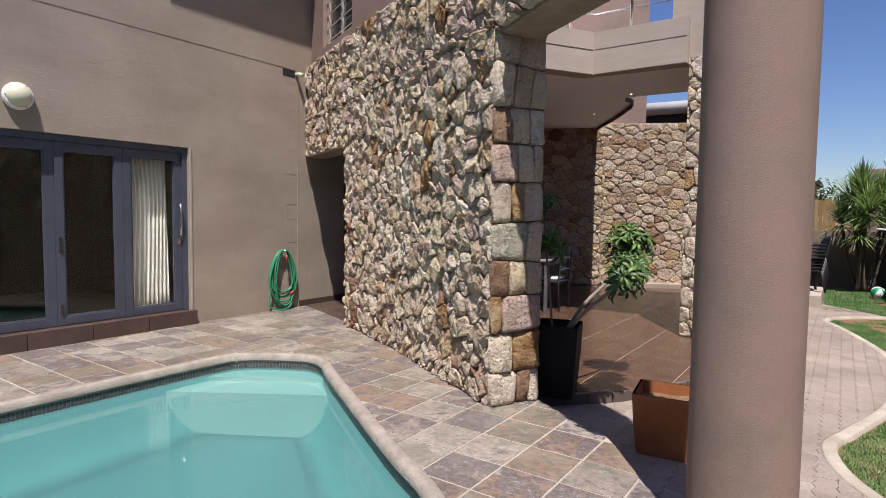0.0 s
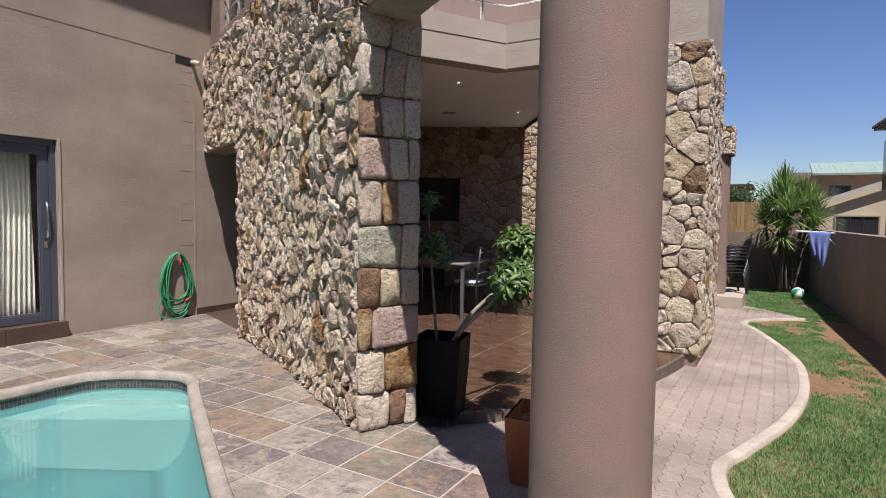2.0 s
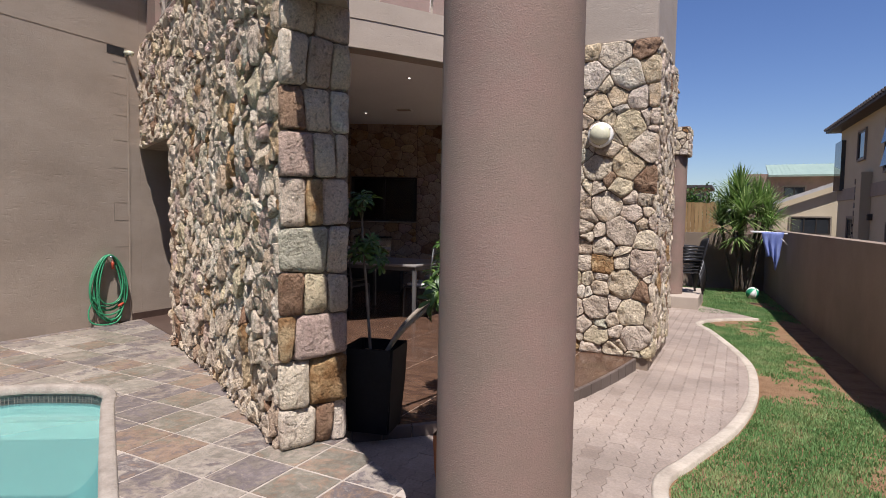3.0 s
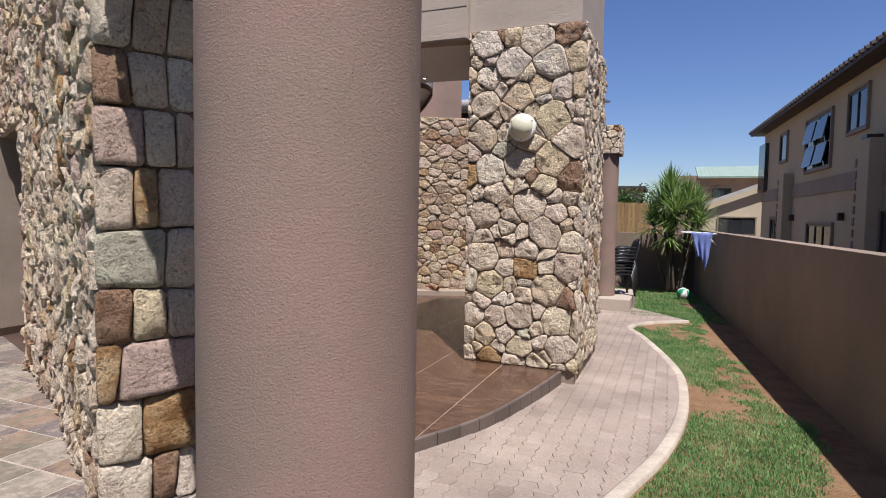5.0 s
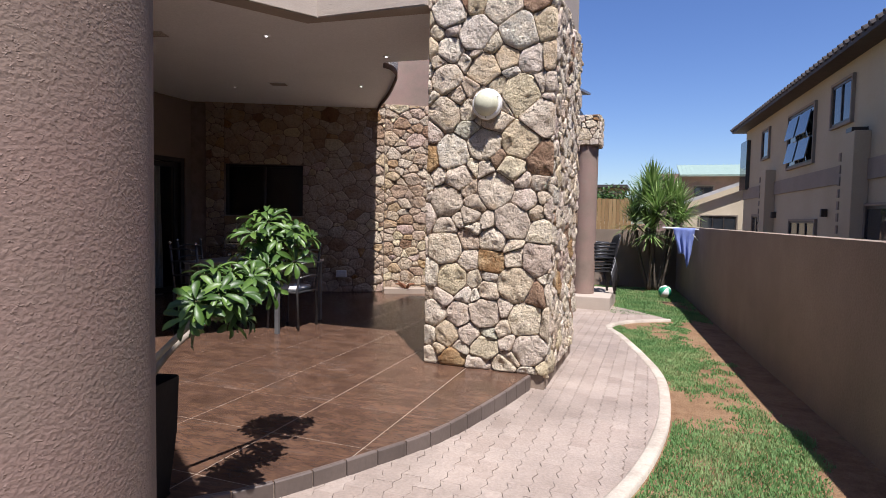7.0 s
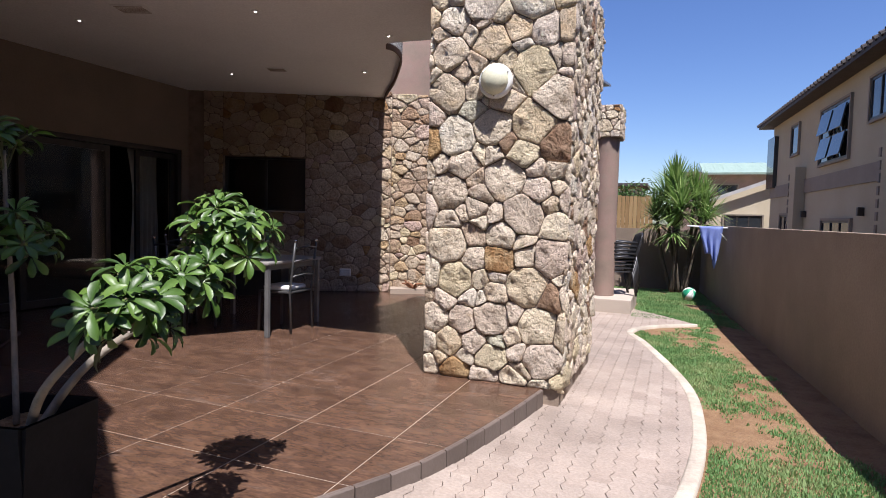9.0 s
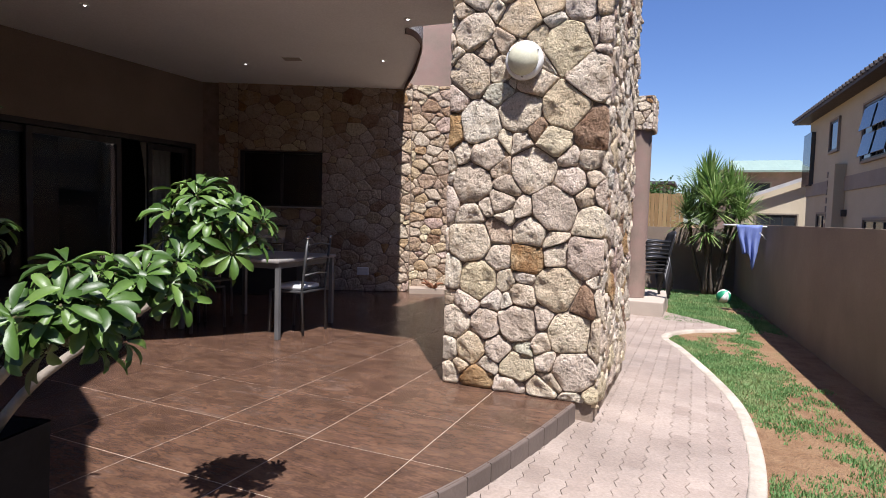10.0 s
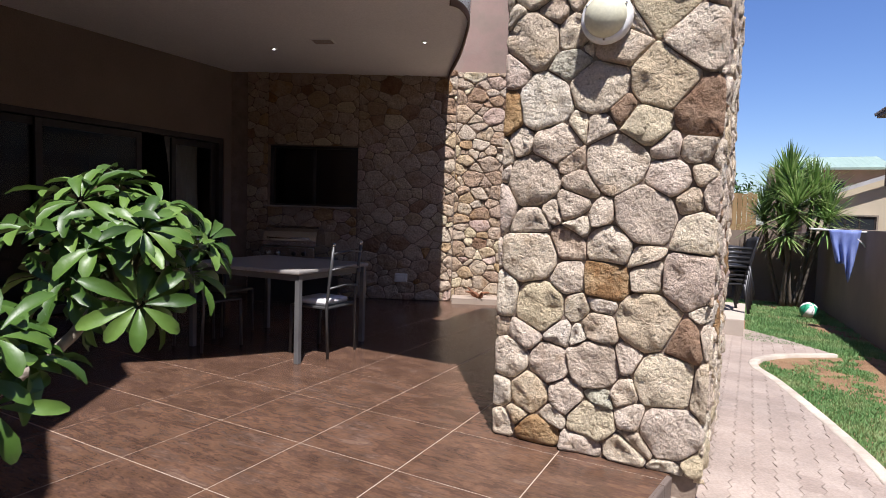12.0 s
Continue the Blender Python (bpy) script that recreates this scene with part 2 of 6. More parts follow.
STEEL = material("brushed_steel", [(0.55, 0.55, 0.54), (0.66, 0.66, 0.65)], 8, 0.25, 0.05, 100, metal=1.0)
# indoor dimness put into the colour: every room surface is near-black
DARK = material("shade_black_interior", [(0.035, 0.03, 0.028), (0.055, 0.05, 0.045)], 2, 0.8, 0.1, 30)
POT_BLACK = material("black_glazed_fibre", [(0.006, 0.006, 0.007), (0.012, 0.012, 0.014)], 5, 0.65, 0.1, 40, spec=0.15)
RUST = material("terracotta_orange", [(0.25, 0.085, 0.03), (0.34, 0.13, 0.05)], 4, 0.6, 0.2, 50)
LEAF = material("glossy_leaf", [(0.018, 0.042, 0.007), (0.04, 0.088, 0.013), (0.07, 0.135, 0.023), (0.13, 0.21, 0.042)], 7, 0.42, 0.1, 60, spread=0.75, translucent=0.09)
BARK = material("pale_bark", [(0.16, 0.13, 0.10), (0.28, 0.24, 0.19)], 14, 0.9, 0.6, 60)
WATER = plain_glass("pool_water", (0.105, 0.275, 0.275), 0.03)
WATER.node_tree.nodes["Principled BSDF"].inputs["IOR"].default_value = 1.33
WATER.node_tree.nodes["Principled BSDF"].inputs["Transmission Weight"].default_value = 0.41
BULB = bpy.data.materials.new("lit_downlight")
BULB.use_nodes = True
BULB.node_tree.nodes["Principled BSDF"].inputs["Emission Color"].default_value = (1.0, 0.95, 0.88, 1)
BULB.node_tree.nodes["Principled BSDF"].inputs["Emission Strength"].default_value = 3.0
POOL = material("turquoise_pool_plaster", [(0.16, 0.40, 0.38), (0.22, 0.48, 0.45)], 0.7, 0.7, 0.2, 20)
POOL_STEP = material("pale_pool_step", [(0.70, 0.78, 0.68), (0.78, 0.84, 0.74)], 1.5, 0.7, 0.2, 20)
TERRACE_GROUT = material("tan_grout", [(0.30, 0.23, 0.17), (0.40, 0.32, 0.25)], 6, 0.9, 0.2, 80)
MOSAIC = material("dark_mosaic_tile", [(0.03, 0.035, 0.035), (0.10, 0.11, 0.10)], 3, 0.3, 0, 10, spread=0.8)
COPING = material("pale_cement_coping", [(0.24, 0.205, 0.17), (0.37, 0.325, 0.275)], 9, 0.85, 0.6, 60, stain=0.15, stain_scale=4.0)
KERB_TILE = material("grey_brown_kerb_tile", [(0.085, 0.066, 0.056), (0.15, 0.118, 0.10)], 4, 0.5, 0.2, 40, spread=0.5)
SKIRTING = material("dark_brown_tile", [(0.06, 0.038, 0.03), (0.10, 0.066, 0.052)], 4, 0.35, 0.1, 30)
CURTAIN = material("cream_curtain", [(0.62, 0.58, 0.50), (0.72, 0.68, 0.60)], 5, 0.9, 0.2, 120)
HOSE = material("green_hose_rubber", [(0.03, 0.22, 0.10), (0.05, 0.30, 0.15)], 8, 0.35, 0.1, 60)
RED = material("red_plastic", [(0.40, 0.06, 0.03), (0.5, 0.09, 0.05)], 5, 0.4, 0, 30)
LAMP_GLASS = material("cream_glass_globe", [(0.57, 0.56, 0.40), (0.65, 0.63, 0.47)], 4, 0.25, 0.05, 60)
BLACK = material("black_plastic", [(0.015, 0.015, 0.016), (0.03, 0.03, 0.032)], 5, 0.4, 0.05, 60)
CUSHION = material("white_cushion_cloth", [(0.60, 0.59, 0.57), (0.70, 0.69, 0.67)], 6, 0.9, 0.3, 120)
TABLE_TOP = material("pale_table_laminate", [(0.25, 0.235, 0.215), (0.31, 0.29, 0.27)], 3, 0.35, 0.05, 40)
YUCCA = material("yucca_blade", [(0.11, 0.20, 0.05), (0.19, 0.31, 0.085), (0.38, 0.46, 0.19)], 4, 0.45, 0.1, 40, spread=0.7, translucent=0.25)
TREE = material("tree_leaf", [(0.04, 0.09, 0.02), (0.07, 0.15, 0.03)], 5, 0.6, 0, 40, spread=0.6, translucent=0.2)
TIMBER = material("sunbleached_fence_timber", [(0.20, 0.12, 0.05), (0.30, 0.19, 0.085), (0.36, 0.25, 0.12)], 5, 0.8, 0.4, 60, spread=0.5, stretch=(4, 4, 0.5))
ROOF_GREEN = material("faded_green_roof", [(0.24, 0.33, 0.28), (0.30, 0.39, 0.33)], 3, 0.6, 0.2, 30)
ROOF_BLUE = material("blue_grey_roof_sheet", [(0.16, 0.19, 0.26), (0.20, 0.23, 0.30)], 2, 0.5, 0.1, 30)
# grey holds the white gutter's shade; on the verge it is plain grey
GUTTER = material("gutter_shade_and_verge_grey", [(0.40, 0.39, 0.37), (0.52, 0.51, 0.49)], 4, 0.5, 0.1, 40)
ROOF_DARK = material("dark_roof_tile", [(0.035, 0.03, 0.03), (0.06, 0.05, 0.048)], 6, 0.7, 0.3, 30)
CREAM_WALL = material("cream_house_plaster", [(0.46, 0.39, 0.27), (0.54, 0.47, 0.34)], 1, 0.85, 0.2, 40)
HOUSE_WALL = material("beige_house_plaster", [(0.37, 0.315, 0.205), (0.42, 0.365, 0.25)], 0.6, 0.85, 0.2, 40)
HOUSE_BAND = material("grey_brown_plaster_band", [(0.22, 0.185, 0.142), (0.26, 0.22, 0.17)], 2, 0.85, 0.2, 40)
SHIRT = material("pale_blue_cotton", [(0.17, 0.23, 0.52), (0.27, 0.34, 0.64)], 4, 0.9, 0.3, 90, translucent=0.25)
BALL_GREEN = material("green_beach_ball", [(0.02, 0.26, 0.13), (0.03, 0.32, 0.17)], 3, 0.35, 0, 30)
BARK_DARK = material("dark_yucca_bark", [(0.085, 0.068, 0.05), (0.16, 0.135, 0.105)], 14, 0.9, 0.6, 60)
DRIFT = material("weathered_driftwood", [(0.13, 0.055, 0.028), (0.25, 0.115, 0.06)], 9, 0.9, 0.6, 50)
PANE = material("dark_window_pane", [(0.02, 0.025, 0.03), (0.035, 0.04, 0.045)], 1, 0.03, 0, 10, spec=0.8)
WHITE = material("white_paint", [(0.72, 0.71, 0.67), (0.80, 0.79, 0.75)], 3, 0.5, 0.05, 60)


# ---- mesh helpers ----
def part(name, bm, mat, parent=None, label="", smooth=False):
    me = bpy.data.meshes.new(name)
    if smooth:
        for f in bm.faces:
            f.smooth = True
    bm.to_mesh(me)
    bm.free()
    me.materials.append(mat)
    ob = new(name, me)
    if parent is not None:
        ob.parent = parent
    if label:
        ob["label"] = label
    return ob


def empty(name, m=None):
    ob = new(name)
    if m is not None:
        ob.matrix_world = m
    return ob


def box(x0, x1, y0, y1, z0, z1, bevel=0.0, bm=None):
    bm = bm or bmesh.new()
    r = bmesh.ops.create_cube(bm, size=1, matrix=Matrix.LocRotScale(((x0 + x1) / 2, (y0 + y1) / 2, (z0 + z1) / 2), None, (x1 - x0, y1 - y0, z1 - z0)))
    if bevel:
        edges = {e for v in r["verts"] for e in v.link_edges}
        bmesh.ops.bevel(bm, geom=list(edges), offset=bevel, segments=2, affect='EDGES', profile=0.6)
    return bm


def prism(points, z0, z1, bm=None):
    """A closed block over a plan outline; z0 and z1 are heights or functions of (x, y)."""
    bm = bm or bmesh.new()
    lo = z0 if callable(z0) else (lambda x, y: z0)
    hi = z1 if callable(z1) else (lambda x, y: z1)
    if sum(a[0] * b[1] - b[0] * a[1] for a, b in zip(points, points[1:] + points[:1])) < 0:
        points = points[::-1]
    bot = [bm.verts.new((x, y, lo(x, y))) for x, y in points]
    top = [bm.verts.new((x, y, hi(x, y))) for x, y in points]
    bm.faces.new(top)
    bm.faces.new(bot[::-1])
    n = len(points)
    for i in range(n):
        j = (i + 1) % n
        bm.faces.new((bot[i], bot[j], top[j], top[i]))
    return bm


def wall_block(p, q, thick, z0, z1, bm=None):
    """A straight wall from p to q in plan, its front face on the line p-q and its body to the left of the way from p to q."""
    d = (Vector(q) - Vector(p)).normalized()
    n = Vector((-d.y, d.x)) * thick
    return prism([tuple(p), tuple(q), (q[0] + n.x, q[1] + n.y), (p[0] + n.x, p[1] + n.y)], z0, z1, bm)


def tube(points, radius, sides=8, bm=None, taper=1.0, cap=True):
    """A round bar along a line of points."""
    bm = bm or bmesh.new()
    pts = [Vector(p) for p in points]
    rings = []
    for i, p in enumerate(pts):
        d = (pts[min(i + 1, len(pts) - 1)] - pts[max(i - 1, 0)]).normalized()
        a = d.orthogonal().normalized() if not rings else (last - d * last.dot(d)).normalized()
        last = a
        b = d.cross(a)
        r = radius * (1 + (taper - 1) * i / max(1, len(pts) - 1))
        rings.append([bm.verts.new(p + (a * math.cos(t) + b * math.sin(t)) * r) for t in (2 * math.pi * k / sides for k in range(sides))])
    for u, v in zip(rings, rings[1:]):
        for k in range(sides):
            bm.faces.new((u[k], u[(k + 1) % sides], v[(k + 1) % sides], v[k]))
    if cap:
        bm.faces.new(rings[0][::-1])
        bm.faces.new(rings[-1])
    return bm


def lathe(profile, sides=32, bm=None, at=(0, 0, 0)):
    """A turned body from (radius, height) pairs."""
    bm = bm or bmesh.new()
    rings = []
    for r, z in profile:
        rings.append([bm.verts.new((at[0] + r * math.cos(2 * math.pi * k / sides), at[1] + r * math.sin(2 * math.pi * k / sides), at[2] + z)) for k in range(sides)])
    for u, v in zip(rings, rings[1:]):
        for k in range(sides):
            bm.faces.new((u[k], u[(k + 1) % sides], v[(k + 1) % sides], v[k]))
    bm.faces.new(rings[0][::-1])
    bm.faces.new(rings[-1])
    return bm


def smooth_line(points, steps=8, closed=False):
    """A Catmull-Rom curve through plan points."""
    p = [Vector(q) for q in points]
    n = len(p)
    out = []
    for i in range(n if closed else n - 1):
        g = (lambda k: p[k % n]) if closed else (lambda k: p[max(0, min(n - 1, k))])
        a, b, c, d = g(i - 1), g(i), g(i + 1), g(i + 2)
        for s in range(steps):
            t = s / steps
            out.append(tuple(0.5 * ((2 * b) + (c - a) * t + (2 * a - 5 * b + 4 * c - d) * t * t + (3 * b - a - 3 * c + d) * t ** 3)))
    if not closed:
        out.append(tuple(p[-1]))
    return out


def ground_z(y):
    return -0.105 - 0.0215 * max(0.0, min(y, 40.0) - 5.0)


def clip(poly, a, b):
    """What of a plan polygon lies left of the line from a to b."""
    out = []
    ax, ay, dx, dy = a[0], a[1], b[0] - a[0], b[1] - a[1]
    side = [dx * (p[1] - ay) - dy * (p[0] - ax) for p in poly]
    for i, p in enumerate(poly):
        q, s, t = poly[(i + 1) % len(poly)], side[i], side[(i + 1) % len(poly)]
        if s >= 0:
            out.append(p)
        if (s > 0 > t) or (s < 0 < t):
            k = s / (s - t)
            out.append((p[0] + (q[0] - p[0]) * k, p[1] + (q[1] - p[1]) * k))
    return out


# ---- plan ----
A0, A_DIR = Vector((-1.777, 3.462)), Vector((-3.11, 1.50)).normalized()
A_IN = Vector((-A_DIR.y, A_DIR.x)) * -1
A_T = 0.28
WEST = -6.36
TERRACE_Z = -0.02
PIER_B = (-1.36, -0.26, 6.94, 8.6)


def on_a(s, back=0.0):
    v = A0 + A_DIR * s + A_IN * back
    return (v.x, v.y)

# ---- ground ----
kerb_line = smooth_line([(1.6, 2.2), (0.75, 3.2), (0.34, 3.75), (0.21, 4.27), (0.33, 4.68), (0.56, 5.45), (0.70, 6.3), (0.74, 7.1), (0.70, 7.95), (0.52, 8.9), (0.24, 10.05), (0.06, 10.6), (0.10, 11.0), (0.36, 11.45), (0.88, 11.88)], 6)
bm = bmesh.new()
ys = [-60, -20, -4.5, 3.7, 5, 10, 15, 20, 30, 40, 120, 600]
xs = (-600, -60, -20, -5.2, -0.5, 5, 20, 60, 600)
rows_ = [[bm.verts.new((x, y, ground_z(y) - 0.03)) for x in xs] for y in ys]
for j, (r0, r1) in enumerate(zip(rows_, rows_[1:])):
    for k in range(8):
        if (xs[k], ys[j]) != (-5.2, -4.5):  # the pool's pit
            bm.faces.new((r0[k], r0[k + 1], r1[k + 1], r1[k]))
ground = tagged(part("ground", bm, SOIL), "sloping red soil with patchy turf", "ground", kind="structure")

patio_edge = smooth_line([(-1.66, 3.72), (-1.33, 3.51), (-1.0, 3.32), (-0.73, 2.97), (-0.5, 2.7), (-0.12, 2.72), (0.3, 2.45), (0.9, 1.9), (1.6, 1.4)], 6)
terrace_edge = smooth_line([(-1.72, 3.86), (-1.45, 4.12), (-1.19, 4.41), (-0.88, 4.96), (-0.66, 5.45), (-0.49, 6.2), (-0.38, 6.9)], 6)
path_pts = [(-1.9, 3.4)] + [(-1.6, 3.6)] + [(0.0, 1.0), (1.6, 1.0)] + kerb_line + [(0.4, 12.6), (-0.2, 13.3), (-0.5, 14.2), (-3, 14.2), (-3, 7), (-2.2, 4.5)]
path = tagged(part("pavement", prism(path_pts, lambda x, y: ground_z(y) - 0.2, lambda x, y: ground_z(y) - 0.0045), PAVER_JOINT), "pinkish grey interlocking brick path", "path", kind="structure")
terr = [(-7, 4.9)] + [(-4.2, 4.9), (-1.9, 3.8)] + terrace_edge + [(-0.38, 8.0), (-1.2, 12.5), (-7, 12.5)]
terrace = tagged(part("terrace_floor", prism(terr, -0.3, TERRACE_Z - 0.0025), TERRACE_GROUT), "rust-brown tiled covered terrace floor", "floor", kind="structure")

pool = smooth_line([(-4.60, -4.0), (-4.60, 0.0), (-4.60, 1.3), (-4.58, 2.9), (-4.52, 3.14), (-4.40, 3.28), (-4.10, 3.46), (-3.90, 3.52), (-3.68, 3.44), (-3.40, 3.24), (-2.0, 2.36), (-1.41, 2.01), (-0.9, 1.5), (-0.7, 0.8), (-0.7, -4.0)], 4)


def offset_line(line, d):
    """A plan line moved d metres to the left of its way."""
    out = []
    for i, p in enumerate(line):
        a, b = Vector(line[max(i - 1, 0)]), Vector(line[min(i + 1, len(line) - 1)])
        w = (b - a).normalized()
        out.append((p[0] - w.y * d, p[1] + w.x * d))
    return out


coping_out = offset_line(pool, 0.075)
patio_outer = [(WEST - 0.5, -4.0), (WEST - 0.5, 6.8), (-4.2, 5.4)] + patio_edge + [(2.6, 0.8), (2.6, -4.0)]
patio_region = patio_outer + coping_out[::-1]
if sum(a[0] * b[1] - b[0] * a[1] for a, b in zip(patio_region, patio_region[1:] + patio_region[:1])) < 0:
    patio_region = patio_region[::-1]
path_region, terrace_region = path_pts, terr
patio = tagged(part("patio_floor", prism(patio_region, -0.3, -0.004), GROUT), "multicoloured slate pool patio with pale grout", "floor", kind="structure")

# pool: coping, mosaic band, shell, steps and water
bm = bmesh.new()
pool_in = offset_line(pool, -0.015)
prof = [(coping_out, -0.02), (coping_out, 0.004), (offset_line(pool, 0.064), 0.016), (offset_line(pool, 0.018), 0.016), (pool_in, 0.006), (pool_in, -0.045)]
rings = [[bm.verts.new((x, y, z)) for x, y in l] for l, z in prof]
for u, v in zip(rings, rings[1:]):
    for k in range(len(u) - 1):
        bm.faces.new((u[k], u[k + 1], v[k + 1], v[k]))
tagged(part("pool_coping", bm, COPING, smooth=True), "pale cement coping round the swimming pool", "pool edge", kind="structure")
bm = bmesh.new()
rings = [[bm.verts.new((x, y, z)) for x, y in l] for l, z in ((pool, -0.17), (offset_line(pool, -0.01), -0.6), (offset_line(pool, -0.06), -0.95), (offset_line(pool, -0.15), -1.2), (offset_line(pool, -0.28), -1.35))]
for u, v in zip(rings, rings[1:]):
    for k in range(len(u) - 1):
        bm.faces.new((u[k], u[k + 1], v[k + 1], v[k]))
bm.faces.new(rings[-1][::-1])
bmesh.ops.triangulate(bm, faces=[f for f in bm.faces if len(f.verts) > 4])
pool_shell = tagged(part("pool_shell", bm, POOL, smooth=True), "turquoise plastered swimming pool basin", "pool", kind="structure")
mosaic = tagged(empty("pool_mosaic"), "dark mosaic tile band at the waterline", "tile band", kind="structure")
for i, (za, zb) in enumerate(((-0.17, -0.146), (-0.142, -0.119), (-0.115, -0.092), (-0.088, -0.065))):
    v, f = [], []
    line = [Vector(p) for p in offset_line(pool, -0.004)]
    for a, b in zip(line, line[1:]):
        m = max(1, round((b - a).length / 0.028))
        for k in range(m):
            p, q = a.lerp(b, (k + 0.09) / m), a.lerp(b, (k + 0.91) / m)
            n = len(v)
            v += [(p.x, p.y, za), (q.x, q.y, za), (q.x, q.y, zb), (p.x, p.y, zb)]
            f.append((n, n + 1, n + 2, n + 3))
    me = bpy.data.meshes.new("tiles")
    me.from_pydata(v, [], f)
    me.materials.append(MOSAIC)
    row = new("tile_row", me)
    row.parent = mosaic
    tagged(row, kind="stuff")
bm = bmesh.new()
rings = [[bm.verts.new((x, y, z)) for x, y in l] for l, z in ((pool, -0.05), (pool, -0.175))]
for k in range(len(pool) - 1):
    bm.faces.new((rings[0][k], rings[0][k + 1], rings[1][k + 1], rings[1][k]))
tagged(part("pool_band_backing", bm, GROUT), "pale grout behind the mosaic band", "tile band", kind="structure")
for zt, back in ((-0.33, 0.0), (-0.20, 0.33)):
    w = Vector((-0.55, 0.835)) * back
    step = clip(pool, (-4.58 + w.x, 2.46 + w.y), (-3.30 + w.x, 3.31 + w.y))
    tagged(part("pool_step", prism(step, -1.3, zt), POOL_STEP), "pale underwater pool step", "step", kind="structure")
bm = bmesh.new()
bm.faces.new([bm.verts.new((x, y, -0.125)) for x, y in pool][::-1])
bmesh.ops.triangulate(bm, faces=bm.faces)
water = tagged(part("water", bm, WATER), "calm turquoise swimming pool water", "water", kind="structure")
water.visible_shadow = False

# lawn edging
bm = bmesh.new()
outer_k, inner_k = offset_line(kerb_line, -0.005), offset_line(kerb_line, 0.085)
prof = [(outer_k, -0.06), (outer_k, 0.004), (offset_line(kerb_line, 0.010), 0.011), (offset_line(kerb_line, 0.070), 0.009), (inner_k, 0.002), (inner_k, -0.06)]
rings = [[bm.verts.new((x, y, ground_z(y) + z)) for x, y in l] for l, z in prof]
for u, v in zip(rings, rings[1:]):
    for k in range(len(u) - 1):
        bm.faces.new((u[k], u[k + 1], v[k + 1], v[k]))
bmesh.ops.recalc_face_normals(bm, faces=bm.faces)
tagged(part("lawn_kerb", bm, KERB, smooth=True), "pale concrete kerb curving between path and lawn", "kerb", kind="structure")

# ---- walls ----
bm = bmesh.new()
for y0, y1, z0, z1 in ((-4, 0.3, -0.3, 6), (3.77, 5.62, -0.3, 6), (0.3, 3.77, 2.15, 6), (0.3, 3.77, -0.3, 0.17)):
    box(WEST - 0.3, WEST, y0, y1, z0, z1, bm=bm)
wall_west = tagged(part("wall_west", bm, PLASTER), "sunlit taupe textured plaster house wall", "wall", kind="structure")

bm = bmesh.new()
OPEN_S = 3.40
FLARE = on_a(0.03, -0.11)
prism([on_a(OPEN_S), on_a(1.9), FLARE, on_a(0, A_T), on_a(OPEN_S, A_T)], -0.3, 3.5, bm)
wall_block(on_a(5.16), on_a(OPEN_S), A_T, 2.2, 3.5, bm)
BEAM = [FLARE, on_a(0.0, A_T), (-1.56, 3.56), (0.07, 2.45), (-0.26, 2.24)]
prism(BEAM, 2.64, 3.5, bm)
wall_stone_a = tagged(part("wall_stone", bm, MORTAR), "rough fieldstone garden wall with a square opening", "stone wall", kind="structure")
bm = bmesh.new()
for sa, sb, za, zb in ((5.3, 4.55, 3.504, 6.0), (4.55, 3.4, 3.504, 3.66), (4.55, 3.4, 4.9, 6.0), (3.4, 1.2, 3.504, 6.0), (1.2, 0.8, 3.504, 6.0), (0.8, 0.05, 3.504, 3.8)):
    wall_block(on_a(sa, 0.05), on_a(sb, 0.05), A_T - 0.05, za, zb, bm)
prism([on_a(0.05, 0.05), on_a(0.0, A_T), (-1.56, 3.56), (0.05, 2.45), (-0.24, 2.28)], 3.504, 3.8, bm)
tagged(part("wall_upper", bm, PLASTER_MAUVE), "mauve plaster upper wall above the stone", "wall", kind="structure")

x0, x1, y0, y1 = PIER_B
pier = tagged(part("stone_pier", box(x0, x1, y0, y1, -0.3, 3.22), MORTAR), "broad fieldstone pier at the terrace edge", "stone pier", kind="structure")
tagged(part("wall_upper", box(x0 - 0.2, x1 - 0.02, y0 + 0.0, y1, 3.224, 6), PLASTER_PALE), "pale plaster above the stone pier", "wall", kind="structure")

bm = bmesh.new()
for ya, yb, za, zb in ((5.0, 6.0, -0.3, 3.3), (9.62, 9.95, -0.3, 3.3), (6.0, 9.62, 2.2, 3.3)):
    box(-7.05, -6.75, ya, yb, za, zb, bm=bm)
tagged(part("wall_terrace_west", bm, WALL_BROWN), "shaded brown plaster wall with sliding doors", "wall", kind="structure")
B0, B_DIR = Vector((-6.85, 9.70)), Vector((3.05, 1.5)).normalized()


def on_b(s, back=0.0):
    v = B0 + B_DIR * s + Vector((-B_DIR.y, B_DIR.x)) * back
    return (v.x, v.y)


bm = bmesh.new()
for sa, sb, za, zb in ((0, 0.65, -0.3, 3.26), (0.65, 1.95, -0.3, 1.28), (0.65, 1.95, 2.15, 3.26), (1.95, 3.34, -0.3, 3.26)):
    wall_block(on_b(sa), on_b(sb), 0.35, za, zb, bm)
wall_block(on_b(3.34, 0.12), on_b(6.2, 0.12), 0.3, -0.3, 3.26, bm)
wall_stone_b = tagged(part("wall_stone_back", bm, MORTAR), "fieldstone back wall of the terrace with a window", "stone wall", kind="structure")
tagged(part("wall_upper", wall_block(on_b(0, 0.16), on_b(4.18, 0.16), 0.3, 3.264, 6.8), PLASTER_MAUVE), "mauve plaster above the back stone wall", "wall", kind="structure")

